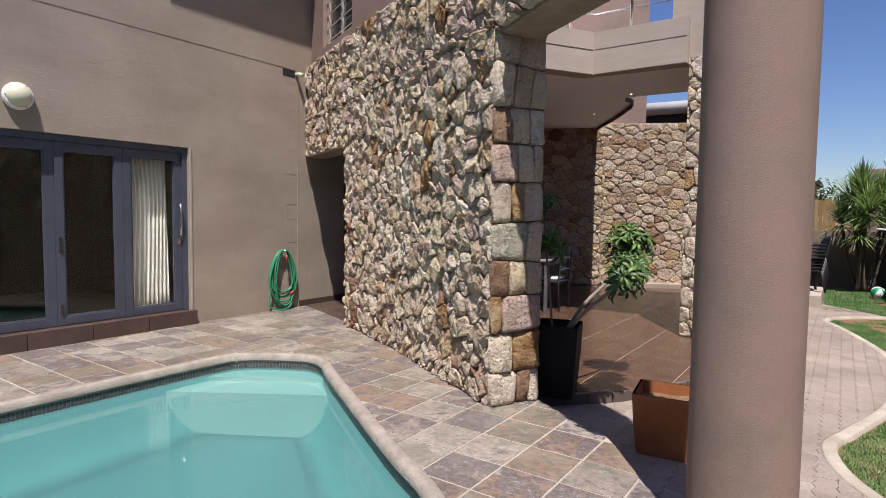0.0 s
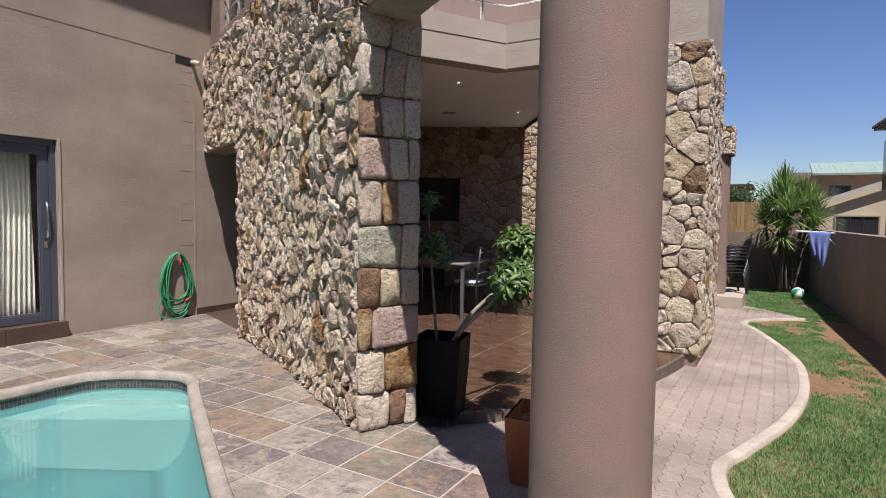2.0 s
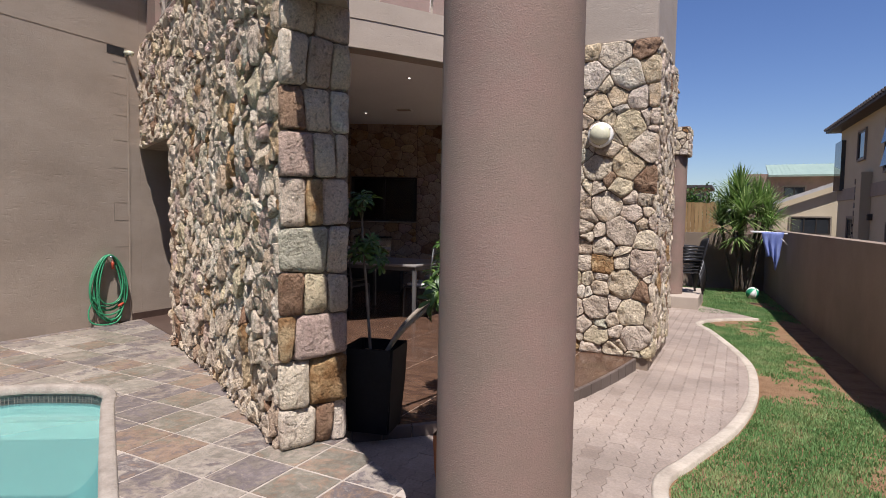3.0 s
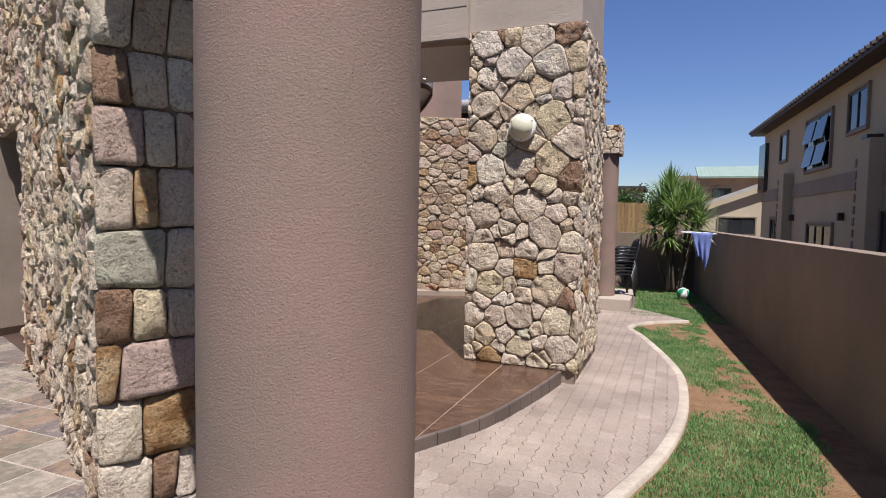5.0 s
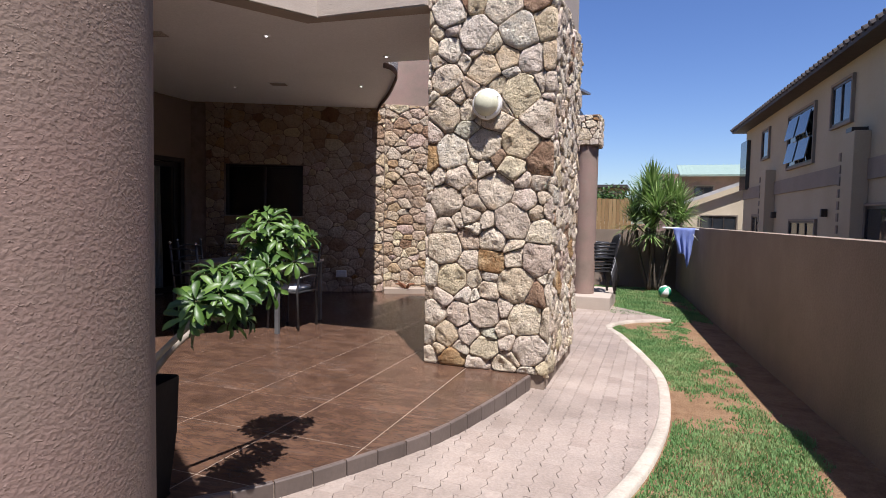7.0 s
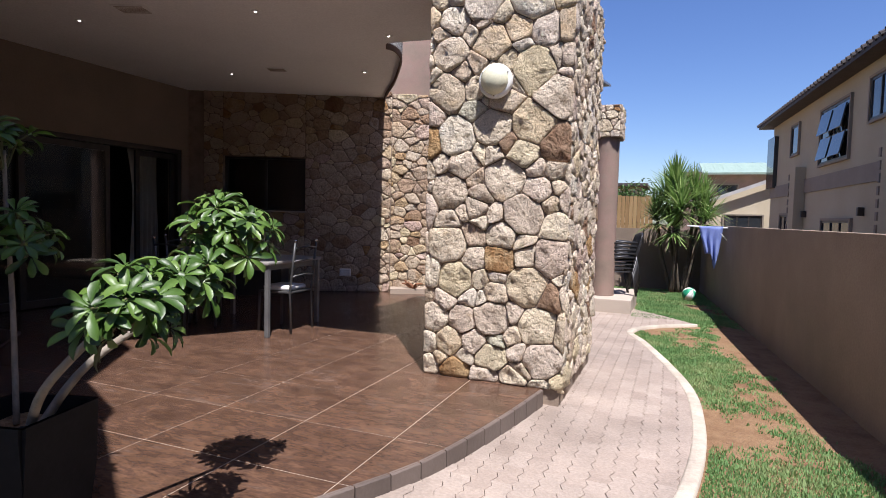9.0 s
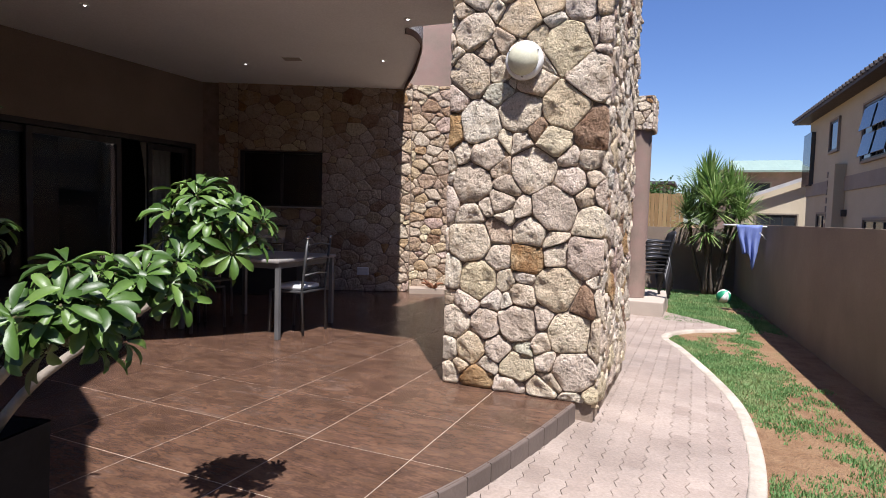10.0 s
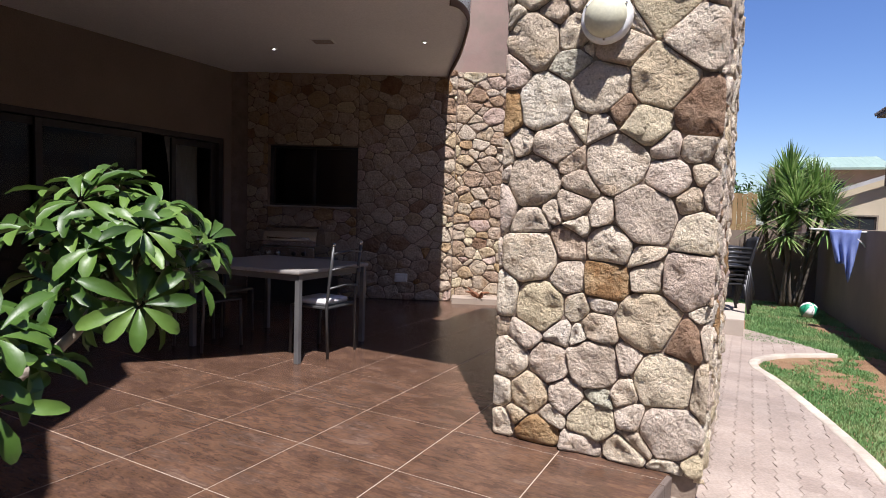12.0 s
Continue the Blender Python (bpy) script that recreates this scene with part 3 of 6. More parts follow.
curl = smooth_line([(-2.56, 8.48), (-2.52, 8.62), (-2.6, 8.95), (-2.85, 9.4), (-3.25, 10.05), (-3.7, 10.7), (-3.95, 11.1)], 5)
BOW = smooth_line([(-2.48, 6.87), (-2.82, 6.33), (-3.16, 5.82), (-3.58, 5.36), (-4.05, 4.95)], 4)
inner = offset_line(BOW, -0.1)
ceil_pts = [(-1.38, 7.0)] + inner + [(-7.0, 6.2), (-7.0, 9.8), (-6.7, 9.95)] + curl[::-1] + [(-1.36, 8.55)]
tagged(part("ceiling", prism(ceil_pts, 3.16, 3.3), CEILING), "pale painted terrace ceiling with a curved edge", "ceiling", kind="structure")
bm = prism([(-1.36, 6.87)] + BOW + offset_line(BOW, -0.2)[::-1] + [(-1.36, 7.07)], 3.15, 3.68)
tagged(part("balcony_edge", bm, PLASTER_PALE), "pale plaster balcony edge beam with a bowed front", "balcony", kind="structure")


def column(name, x, y, z0, z1, r, label):
    c = empty(name, pose(x, y, z0))
    part("shaft", lathe([(r - 0.004, 0), (r, 0.004), (r, 0.012), (r, (z1 - z0) * 0.5), (r, z1 - z0 - 0.012), (r, z1 - z0 - 0.004), (r - 0.004, z1 - z0)], 64), PLASTER_MAUVE, c, smooth=True)
    return tagged(c, label, "column", kind="structure")


column("column", -0.125, 2.487, -0.01, 2.637, 0.212, "round mauve-brown textured plaster column on the patio")
column("column", -0.62, 13.0, -0.04, 2.66, 0.2, "round plaster column on a low plinth in the garden")
plinth = tagged(part("column_plinth", box(-0.95, -0.1, 12.45, 14.2, -0.5, -0.04, 0.015), PLASTER_PALE), "low plastered plinth under the column", "plinth", kind="structure")
capital = tagged(part("stone_capital", box(-0.86, -0.40, 12.78, 13.4, 2.66, 3.2), MORTAR), "fieldstone block capital on the round column", "capital", kind="structure")
bw = lambda y: 1.47 - 0.062 * (y - 13)
bm = prism([(bw(-4), -4), (bw(18), 18), (bw(18) + 0.2, 18), (bw(-4) + 0.2, -4)], -0.8, 1.2)
tagged(part("boundary_wall", bm, WALL_BROWN), "long brown plastered garden boundary wall", "garden wall", kind="structure")
tagged(part("boundary_wall_back", prism([(-4, 18.2), (1.4, 18.0), (1.4, 18.2), (-4, 18.4)], -0.8, 1.08), WALL_BROWN), "plastered back garden wall", "garden wall", kind="structure")

# unseen wall and house block behind, added to cut sky light reaching the terrace
tagged(part("boundary_wall_rear", box(-12.0, 2.4, -4.3, -4.1, -0.8, 1.8), WALL_BROWN), "unseen plain brown wall added to block low sky light", "garden wall", kind="structure")
tagged(part("wall_rear_house", box(-14.0, 3.0, -16.0, -9.0, -0.8, 6.2), HOUSE_WALL), "unseen plain beige block added to block low sky light", "wall", kind="structure")

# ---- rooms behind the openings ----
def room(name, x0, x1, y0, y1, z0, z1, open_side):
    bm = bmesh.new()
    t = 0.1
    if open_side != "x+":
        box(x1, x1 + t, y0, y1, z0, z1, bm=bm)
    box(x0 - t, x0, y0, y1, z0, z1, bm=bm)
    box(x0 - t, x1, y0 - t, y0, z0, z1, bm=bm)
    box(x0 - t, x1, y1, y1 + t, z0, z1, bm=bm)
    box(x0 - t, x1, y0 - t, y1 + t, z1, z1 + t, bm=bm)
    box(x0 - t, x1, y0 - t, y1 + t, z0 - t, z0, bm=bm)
    return tagged(part(name, bm, DARK), "room behind the glass doors, its dimness painted near-black", "room", kind="structure")


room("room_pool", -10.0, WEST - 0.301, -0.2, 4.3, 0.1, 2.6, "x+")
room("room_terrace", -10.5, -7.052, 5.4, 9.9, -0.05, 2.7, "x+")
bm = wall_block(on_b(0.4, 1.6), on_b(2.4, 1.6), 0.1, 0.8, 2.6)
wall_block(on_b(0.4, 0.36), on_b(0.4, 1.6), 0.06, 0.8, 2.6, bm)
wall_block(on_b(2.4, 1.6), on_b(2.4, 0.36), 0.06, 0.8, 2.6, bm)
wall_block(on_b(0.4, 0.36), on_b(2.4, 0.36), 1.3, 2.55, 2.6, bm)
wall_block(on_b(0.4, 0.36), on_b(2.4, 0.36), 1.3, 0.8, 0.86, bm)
tagged(part("room_kitchen", bm, DARK), "kitchen behind the back window, its dimness painted near-black", "room", kind="structure")
# entrance recess behind the opening in the stone wall
bm = box(WEST - 0.3, WEST, 5.621, 6.4, -0.3, 6.0)
tagged(part("wall_recess", bm, PLASTER), "taupe plaster side of the entrance recess", "wall", kind="structure")
tagged(part("skirting", box(WEST + 0.002, WEST + 0.016, 5.48, 6.4, 0, 0.09, 0.003), SKIRTING), "dark brown tile skirting in the recess", "skirting", kind="structure")
tagged(part("recess_floor", prism([(-6.4, 5.62), on_a(3.45, 0.05), on_a(3.2, 0.5), (-5.5, 6.4), (-6.4, 6.4)], -0.2, 0.006), SKIRTING), "dark brown tiled recess floor", "floor", kind="structure")
bm = wall_block((WEST, 6.42), on_a(3.0, A_T + 0.25), 0.1, -0.1, 3.15)
tagged(part("passage_door", bm, SKIRTING), "dark brown timber door closing the passage", "door", kind="structure")
# roof overhang above the pool wall
tagged(part("roof_overhang", box(WEST - 0.6, WEST + 0.62, 2.7, 7.4, 6.004, 6.2), CEILING), "roof overhang of the upper storey", "roof", kind="structure")
# joint and drain recess in the pool wall
tagged(part("wall_joint", box(WEST, WEST + 0.006, 5.455, 5.475, 0.0, 3.4), PLASTER), "plaster corner joint", "trim", kind="structure")


grooves = tagged(empty("wall_grooves"), "thin scored lines in the plaster", "trim", kind="structure")
part("groove", box(WEST, WEST + 0.003, -3.9, 5.45, 3.415, 3.424), MORTAR, grooves)
for z in (0.95, 1.28, 1.50, 1.93, 2.27, 2.58, 2.84, 3.05, 3.22):
    part("groove", box(WEST, WEST + 0.002, 5.27, 5.45, z, z + 0.004), HOUSE_BAND, grooves)
part("groove", box(WEST, WEST + 0.003, 5.263, 5.267, 1.28, 1.50), HOUSE_BAND, grooves)
fg = tagged(empty("balcony_grooves"), "scored line along the balcony edge", "trim", kind="structure")
part("groove", box(-2.46, -1.38, 6.866, 6.87, 3.46, 3.468), HOUSE_BAND, fg)
bow_out = offset_line(BOW, 0.003)
for z, r in ((3.462, 0.004), (3.16, 0.008)):
    part("groove", tube([(x, y, z) for x, y in bow_out], r, 6), HOUSE_BAND, fg)
part("groove", box(-2.46, -1.38, 6.862, 6.87, 3.16, 3.20), PLASTER_PALE, fg)


# ---- pool doors ----
def door_leaf(parent, y0, y1, z0, z1, x, handle=False):
    leaf = empty("door_leaf")
    leaf.parent = parent
    w = 0.085
    for name, b in (("stile", (y0, y0 + w, z0, z1)), ("stile", (y1 - w, y1, z0, z1)), ("rail", (y0 + w, y1 - w, z1 - 0.1, z1)), ("rail", (y0 + w, y1 - w, z0, z0 + 0.09))):
        part(name, box(x - 0.025, x + 0.025, *b, 0.004), FRAME_GREY, leaf)
    for b in ((y0 + w, y0 + w + 0.014, z0 + 0.09, z1 - 0.1), (y1 - w - 0.014, y1 - w, z0 + 0.09, z1 - 0.1), (y0 + w, y1 - w, z0 + 0.09, z0 + 0.104)):
        part("glazing_bead", box(x - 0.012, x + 0.014, *b), FRAME_GREY, leaf)
    g = part("pane", box(x - 0.003, x + 0.003, y0 + w, y1 - w, z0 + 0.09, z1 - 0.1), GLASS, leaf)
    g.visible_shadow = False
    if handle:
        yh = y1 - 0.04
        pts = [(x + 0.025, yh, 1.08), (x + 0.07, yh, 1.10), (x + 0.085, yh, 1.2), (x + 0.09, yh, 1.28), (x + 0.085, yh, 1.36), (x + 0.07, yh, 1.46), (x + 0.025, yh, 1.48)]
        part("handle", tube(pts, 0.012, 8), STEEL, leaf, "curved chrome pull handle", smooth=True)
        part("lock_plate", box(x + 0.025, x + 0.03, yh - 0.02, yh + 0.02, 0.98, 1.06, 0.002), STEEL, leaf)
    else:
        part("bolt", box(x + 0.025, x + 0.04, y0 + 0.03, y0 + 0.055, 0.95, 1.1, 0.004), FRAME_DARK, leaf)
        part("bolt", box(x + 0.025, x + 0.04, y0 + 0.03, y0 + 0.055, 0.3, 0.4, 0.004), FRAME_DARK, leaf)
    return leaf


pool_doors = tagged(empty("door_1"), "blue-grey aluminium folding glass doors, closed", "door", kind="structure")
X_DOOR = WEST - 0.09
for name, b in (("frame_head", (0.30, 3.77, 2.08, 2.15)), ("frame_jamb", (3.71, 3.77, 0.175, 2.08)), ("frame_jamb", (0.30, 0.36, 0.175, 2.08))):
    part(name, box(X_DOOR - 0.04, X_DOOR + 0.05, *b, 0.003), FRAME_GREY, pool_doors)
for i in range(5):
    y1 = 3.708 - i * 0.685
    door_leaf(pool_doors, y1 - 0.683, y1, 0.178, 2.078, X_DOOR, handle=(i == 0))
step = tagged(empty("door_step"), "dark brown tiled step below the folding doors", "step", kind="structure")
for i in range(7):
    part("tile", box(WEST - 0.20, WEST + 0.07, 3.82 - 0.6 * (i + 1) + 0.003, 3.82 - 0.6 * i - 0.003, 0.0, 0.172, 0.004), SKIRTING, step)
tagged(part("door_reveal_trim", box(WEST + 0.001, WEST + 0.012, 3.775, 3.80, 0.172, 2.17, 0.003), PLASTER_PALE), "raised plaster trim round the doors", "trim", kind="structure")


def curtain(x, y0, y1, z0, z1, label, folds=9):
    bm = bmesh.new()
    n = folds * 10
    rows = []
    for k in range(9):
        v = k / 8
        pinch = 1 - 0.25 * math.sin(v * math.pi) * (1 - v)
        row = []
        for i in range(n + 1):
            u = i / n
            yy = y1 - (y1 - y0) * (1 - u) * pinch
            xx = x + 0.035 * math.sin(u * folds * 2 * math.pi + 1.3 * math.sin(v * 3 + u * 5)) * (0.5 + 0.6 * v)
            row.append(bm.verts.new((xx, yy, z1 + (z0 - z1) * v)))
        rows.append(row)
    for a, b in zip(rows, rows[1:]):
        for i in range(n):
            bm.faces.new((a[i], a[i + 1], b[i + 1], b[i]))
    ob = part("curtain", bm, CURTAIN, smooth=True)
    m = ob.modifiers.new("thickness", 'SOLIDIFY')
    m.thickness = 0.004
    return tagged(ob, label, "curtain")


curtain(X_DOOR - 0.16, 3.12, 3.62, 0.15, 2.2, "cream pleated curtain hanging behind the glass door")


# ---- wall lamps ----
def bulkhead(name, m, label):
    """A round bulkhead lamp, built facing +z of m."""
    o = empty(name, m)
    part("base", lathe([(0.0, 0), (0.125, 0), (0.13, 0.015), (0.129, 0.04), (0.121, 0.054), (0.105, 0.056)], 32), WHITE, o, smooth=True)
    part("glass_globe", lathe([(0.104, 0.036), (0.107, 0.05), (0.102, 0.08), (0.084, 0.107), (0.052, 0.126), (0.02, 0.134), (0.001, 0.135)], 32), LAMP_GLASS, o, "cream opal glass", smooth=True)
    for k in range(3):
        a = 2 * math.pi * k / 3 + 0.5
        part("screw", lathe([(0.006, 0), (0.006, 0.012), (0.003, 0.015)], 8, at=(0.114 * math.cos(a), 0.114 * math.sin(a), 0.05)), STEEL, o)
    return tagged(o, label, "wall lamp", group="round wall lamps")


bulkhead("wall_lamp", pose(WEST + 0.001, 2.02, 2.46, 0, 90, 0), "round cream glass lamp on the taupe wall above the doors")
bulkhead("wall_lamp", pose(-0.80, PIER_B[2] - 0.035, 2.27, 90, 0, 0), "round cream glass lamp on the stone pier")


# ---- hose ----
hose = tagged(empty("garden_hose", pose(WEST, 5.15, 0.0)), "coiled green garden hose hung on the taupe wall", "hose")
rnd = random.Random(4)
bm = bmesh.new()
pts = []
TURNS = 8
for i in range(TURNS * 28):
    a = 2 * math.pi * i / 28
    k = i // 28
    wob = 0.012 * math.sin(k * 2.1 + a)
    ry = 0.19 + 0.045 * math.sin(k * 1.7) + wob
    rz = 0.36 + 0.05 * math.sin(k * 2.3 + 1) + wob
    zc = 0.86 - rz
    pts.append((0.035 + 0.006 * k + 0.004 * math.sin(a * 3 + k), 0.01 * math.sin(k * 1.3) + ry * math.sin(a) * (1 - 0.25 * math.cos(a)), zc + rz * math.cos(a)))
part("coil", tube(pts, 0.0095, 7, bm), HOSE, hose, smooth=True)
part("loose_end", tube(smooth_line([(0.05, -0.18, 0.35), (0.05, -0.25, 0.2), (0.07, -0.24, 0.07), (0.1, -0.12, 0.02), (0.1, 0.05, 0.03), (0.06, 0.15, 0.12), (0.05, 0.12, 0.28)], 6), 0.0095, 7), HOSE, hose, smooth=True)
part("nozzle", tube([(0.1, 0.02, 0.69), (0.1, 0.02, 0.75), (0.1, 0.02, 0.78)], 0.016, 10), RED, hose, "red hose connector", smooth=True)
part("nozzle", tube([(0.07, 0.1, 0.22), (0.07, 0.17, 0.25)], 0.016, 10), RED, hose, "red hose connector", smooth=True)
part("tap", tube([(0, 0, 0.84), (0.06, 0, 0.85), (0.1, 0.01, 0.84), (0.1, 0.02, 0.79)], 0.012, 8), STEEL, hose, "chrome tap", smooth=True)
spout = tagged(empty("overflow_pipe", pose(WEST, 5.3, 3.36)), "white overflow pipe in a wall slot whose shade is painted black", "pipe")
# flat black face painted in place of the recess's shade
part("slot", box(-0.02, 0.004, -0.1, 0.12, -0.05, 0.05), BLACK, spout)
part("pipe", tube([(-0.02, 0.14, 0.0), (0.07, 0.14, -0.005), (0.12, 0.15, -0.02)], 0.03, 12), LAMP_GLASS, spout, smooth=True)


# ---- planters and plants ----
def square_pot(name, x, y, z, rz, w0, w1, h, mat, label):
    o = empty(name, pose(x, y, z, 0, 0, rz))
    bm = bmesh.new()
    prof = [(w0, 0), (w0 * 1.01, 0.02), ((w0 + w1) / 2 * 1.03, h * 0.55), (w1, h - 0.03), (w1, h), (w1 - 0.035, h), (w1 - 0.045, h - 0.08)]
    rings = [[bm.verts.new((sx * r / 2, sy * r / 2, zz)) for sx, sy in ((-1, -1), (1, -1), (1, 1), (-1, 1))] for r, zz in prof]
    for u, v in zip(rings, rings[1:]):
        for k in range(4):
            bm.faces.new((u[k], u[(k + 1) % 4], v[(k + 1) % 4], v[k]))
    bm.faces.new(rings[0][::-1])
    bmesh.ops.bevel(bm, geom=[e for e in bm.edges if abs(e.verts[0].co.z - e.verts[1].co.z) > 0.03], offset=0.015, segments=2, affect='EDGES')
    part("pot", bm, mat, o)
    bm = bmesh.new()
    g = bmesh.ops.create_grid(bm, x_segments=8, y_segments=8, size=(w1 - 0.05) / 2)
    for v in bm.verts:
        v.co.z = h - 0.075 + 0.02 * noise.noise(v.co * 14)
    part("soil", bm, SOIL, o)
    return tagged(o, label, "plant pot")


square_pot("plant_pot", -1.625, 4.0, TERRACE_Z, 14, 0.28, 0.345, 0.56, POT_BLACK, "tall black square pot beside the stone wall")
square_pot("planter", -0.69, 3.58, -0.13, 8, 0.31, 0.375, 0.41, RUST, "empty terracotta-orange square planter on the path")


def leaflet(bm, base, way, up, length, width):
    """One folded, drooping leaflet with a rounded tip."""
    way = way.normalized()
    side = way.cross(up).normalized()
    up = side.cross(way)
    rows = []
    for t, w, drop in ((0.0, 0.10, 0.0), (0.3, 0.6, -0.03), (0.62, 1.0, 0.03), (0.86, 0.86, 0.12), (1.0, 0.28, 0.22)):
        p = base + way * (length * t) - up * (length * drop)
        rows.append((bm.verts.new(p + side * (width * w / 2) + up * width * 0.30 * w), bm.verts.new(p), bm.verts.new(p - side * (width * w / 2) + up * width * 0.30 * w)))
    for a, b in zip(rows, rows[1:]):
        bm.faces.new((a[0], b[0], b[1], a[1]))
        bm.faces.new((a[1], b[1], b[2], a[2]))


def umbrella(bm, at, axis, rnd, size):
    """A whorl of leaflets, as of an umbrella plant."""
    axis = axis.normalized()
    a = axis.orthogonal().normalized()
    b = axis.cross(a)
    n = rnd.randint(7, 10)
    ph = rnd.uniform(0, 6)
    for k in range(n):
        t = ph + 2 * math.pi * k / n + rnd.uniform(-0.15, 0.15)
        way = (a * math.cos(t) + b * math.sin(t)) + axis * rnd.uniform(-0.2, 0.6)
        leaflet(bm, at + way * 0.01, way, axis, size * rnd.uniform(0.78, 1.12), size * rnd.uniform(0.30, 0.38))


def umbrella_plant(name, base, limbs, clumps, seed, label, size=0.094):
    """limbs: point lines with a radius; clumps: centre, spread, count."""
    rnd = random.Random(seed)
    o = empty(name, pose(*base))
    off = Vector(base)
    for pts, r in limbs:
        part("stem", tube([Vector(p) - off for p in smooth_line(pts, 5)], r, 8, taper=0.55), BARK, o, smooth=True)
    for c, spread, count in clumps:
        c = Vector(c) - off
        bm = bmesh.new()
        for _ in range(count):
            d = Vector((rnd.gauss(0, 1), rnd.gauss(0, 1), rnd.gauss(0.1, 0.9))).normalized()
            p = c + Vector((d.x * spread[0], d.y * spread[1], d.z * spread[2])) * rnd.uniform(0.5, 1.15)
            part("twig", tube([c - Vector((0, 0, spread[2] * 0.6)) + (p - c) * 0.1, c.lerp(p, 0.55), p], 0.0035, 5), LEAF_STEM, o)
            umbrella(bm, p, d + Vector((0.15, -0.25, 0.95)), rnd, size * rnd.uniform(0.75, 1.0))
        part("foliage", bm, LEAF, o, smooth=True)
    return tagged(o, label, "potted plant")


LEAF_STEM = material("green_brown_twig", [(0.07, 0.08, 0.03), (0.12, 0.11, 0.05)], 10, 0.7, 0.1, 60)
umbrella_plant("umbrella_plant", (-1.57, 4.0, 0.5),
               [([(-1.55, 3.98, 0.47), (-1.38, 3.92, 0.66), (-1.18, 3.94, 0.85), (-1.09, 4.02, 0.98)], 0.017),
                ([(-1.57, 4.03, 0.47), (-1.46, 4.15, 0.70), (-1.30, 4.5, 0.95), (-1.26, 4.6, 1.1)], 0.017),
                ([(-1.36, 4.4, 0.86), (-1.22, 4.25, 0.95), (-1.17, 4.3, 1.05)], 0.01)],
               [((-1.27, 4.63, 1.15), (0.16, 0.16, 0.15), 44), ((-1.11, 4.01, 0.94), (0.13, 0.14, 0.12), 31), ((-1.17, 4.3, 1.0), (0.10, 0.13, 0.08), 17)], 8,
               "leaning umbrella plant with glossy green leaves in the black pot")
umbrella_plant("shaded_plant", (-1.65, 4.03, 0.5),
               [([(-1.68, 4.02, 0.47), (-1.74, 4.05, 0.9), (-1.78, 4.06, 1.2), (-1.79, 4.06, 1.45)], 0.011)],
               [((-1.79, 4.06, 1.45), (0.10, 0.10, 0.12), 9), ((-1.74, 4.09, 1.14), (0.13, 0.12, 0.13), 13)], 9,
               "thin-stemmed umbrella plant standing in the shade", size=0.09)

# ---- terrace furniture ----
LEG_GREY = material("grey_painted_metal", [(0.13, 0.13, 0.13), (0.18, 0.18, 0.175)], 5, 0.45, 0.05, 60, metal=0.3)
table = tagged(empty("patio_table", pose(-3.92, 7.85, TERRACE_Z, 0, 0, 4)), "pale square patio table with grey metal legs", "table")
part("tabletop", box(-0.62, 0.62, -0.53, 0.53, 0.735, 0.77, 0.012), TABLE_TOP, table)
for s in (-1, 1):
    part("apron", box(-0.56, 0.56, s * 0.47 - 0.012, s * 0.47 + 0.012, 0.68, 0.735), LEG_GREY, table)
    part("apron", box(s * 0.57 - 0.012, s * 0.57 + 0.012, -0.458, 0.458, 0.68, 0.735), LEG_GREY, table)
    for q in (-1, 1):
        part("leg", box(s * 0.585 - 0.022, s * 0.585 + 0.022, q * 0.485 - 0.022, q * 0.485 + 0.022, 0, 0.735, 0.005), LEG_GREY, table)

CHAIR_METAL = material("dark_grey_tube", [(0.07, 0.07, 0.07), (0.11, 0.11, 0.11)], 6, 0.4, 0.05, 60, metal=0.5)


def metal_chair(m, label, cushioned=True):
    o = empty("patio_chair", m)
    for x in (-0.2, 0.2):
        part("back_leg", tube([(x, 0.21, 0), (x, 0.19, 0.44), (x, 0.22, 0.7), (x, 0.25, 0.96)], 0.013, 8), CHAIR_METAL, o, smooth=True)
        part("front_leg", tube([(x, -0.2, 0), (x, -0.19, 0.43)], 0.013, 8), CHAIR_METAL, o, smooth=True)
        part("finial", lathe([(0.002, 0), (0.015, 0.008), (0.018, 0.02), (0.012, 0.032), (0.002, 0.036)], 10, at=(x, 0.252, 0.96)), STEEL, o, smooth=True)
    part("seat_frame", box(-0.21, 0.21, -0.2, 0.2, 0.42, 0.44, 0.006), CHAIR_METAL, o)
    for z in (0.6, 0.76, 0.9):
        part("back_rail", tube([(-0.2, 0.2 + (z - 0.5) * 0.12, z), (0, 0.225 + (z - 0.5) * 0.12, z + 0.02), (0.2, 0.2 + (z - 0.5) * 0.12, z)], 0.009, 7), CHAIR_METAL, o, smooth=True)
    if cushioned:
        part("cushion", box(-0.17, 0.17, -0.17, 0.15, 0.441, 0.495, 0.025), CUSHION, o, "white seat cushion", smooth=True)
    return tagged(o, label, "chair", group="chairs round the patio table")


chair = metal_chair(pose(-3.42, 7.86, TERRACE_Z, 0, 0, -88), "dark metal patio chair with a white seat cushion")
bare = metal_chair(pose(-4.38, 7.42, TERRACE_Z, 0, 0, 176), "dark metal patio chair without a cushion", False)
copy_thing(bare, pose(-4.75, 7.9, TERRACE_Z, 0, 0, 92))

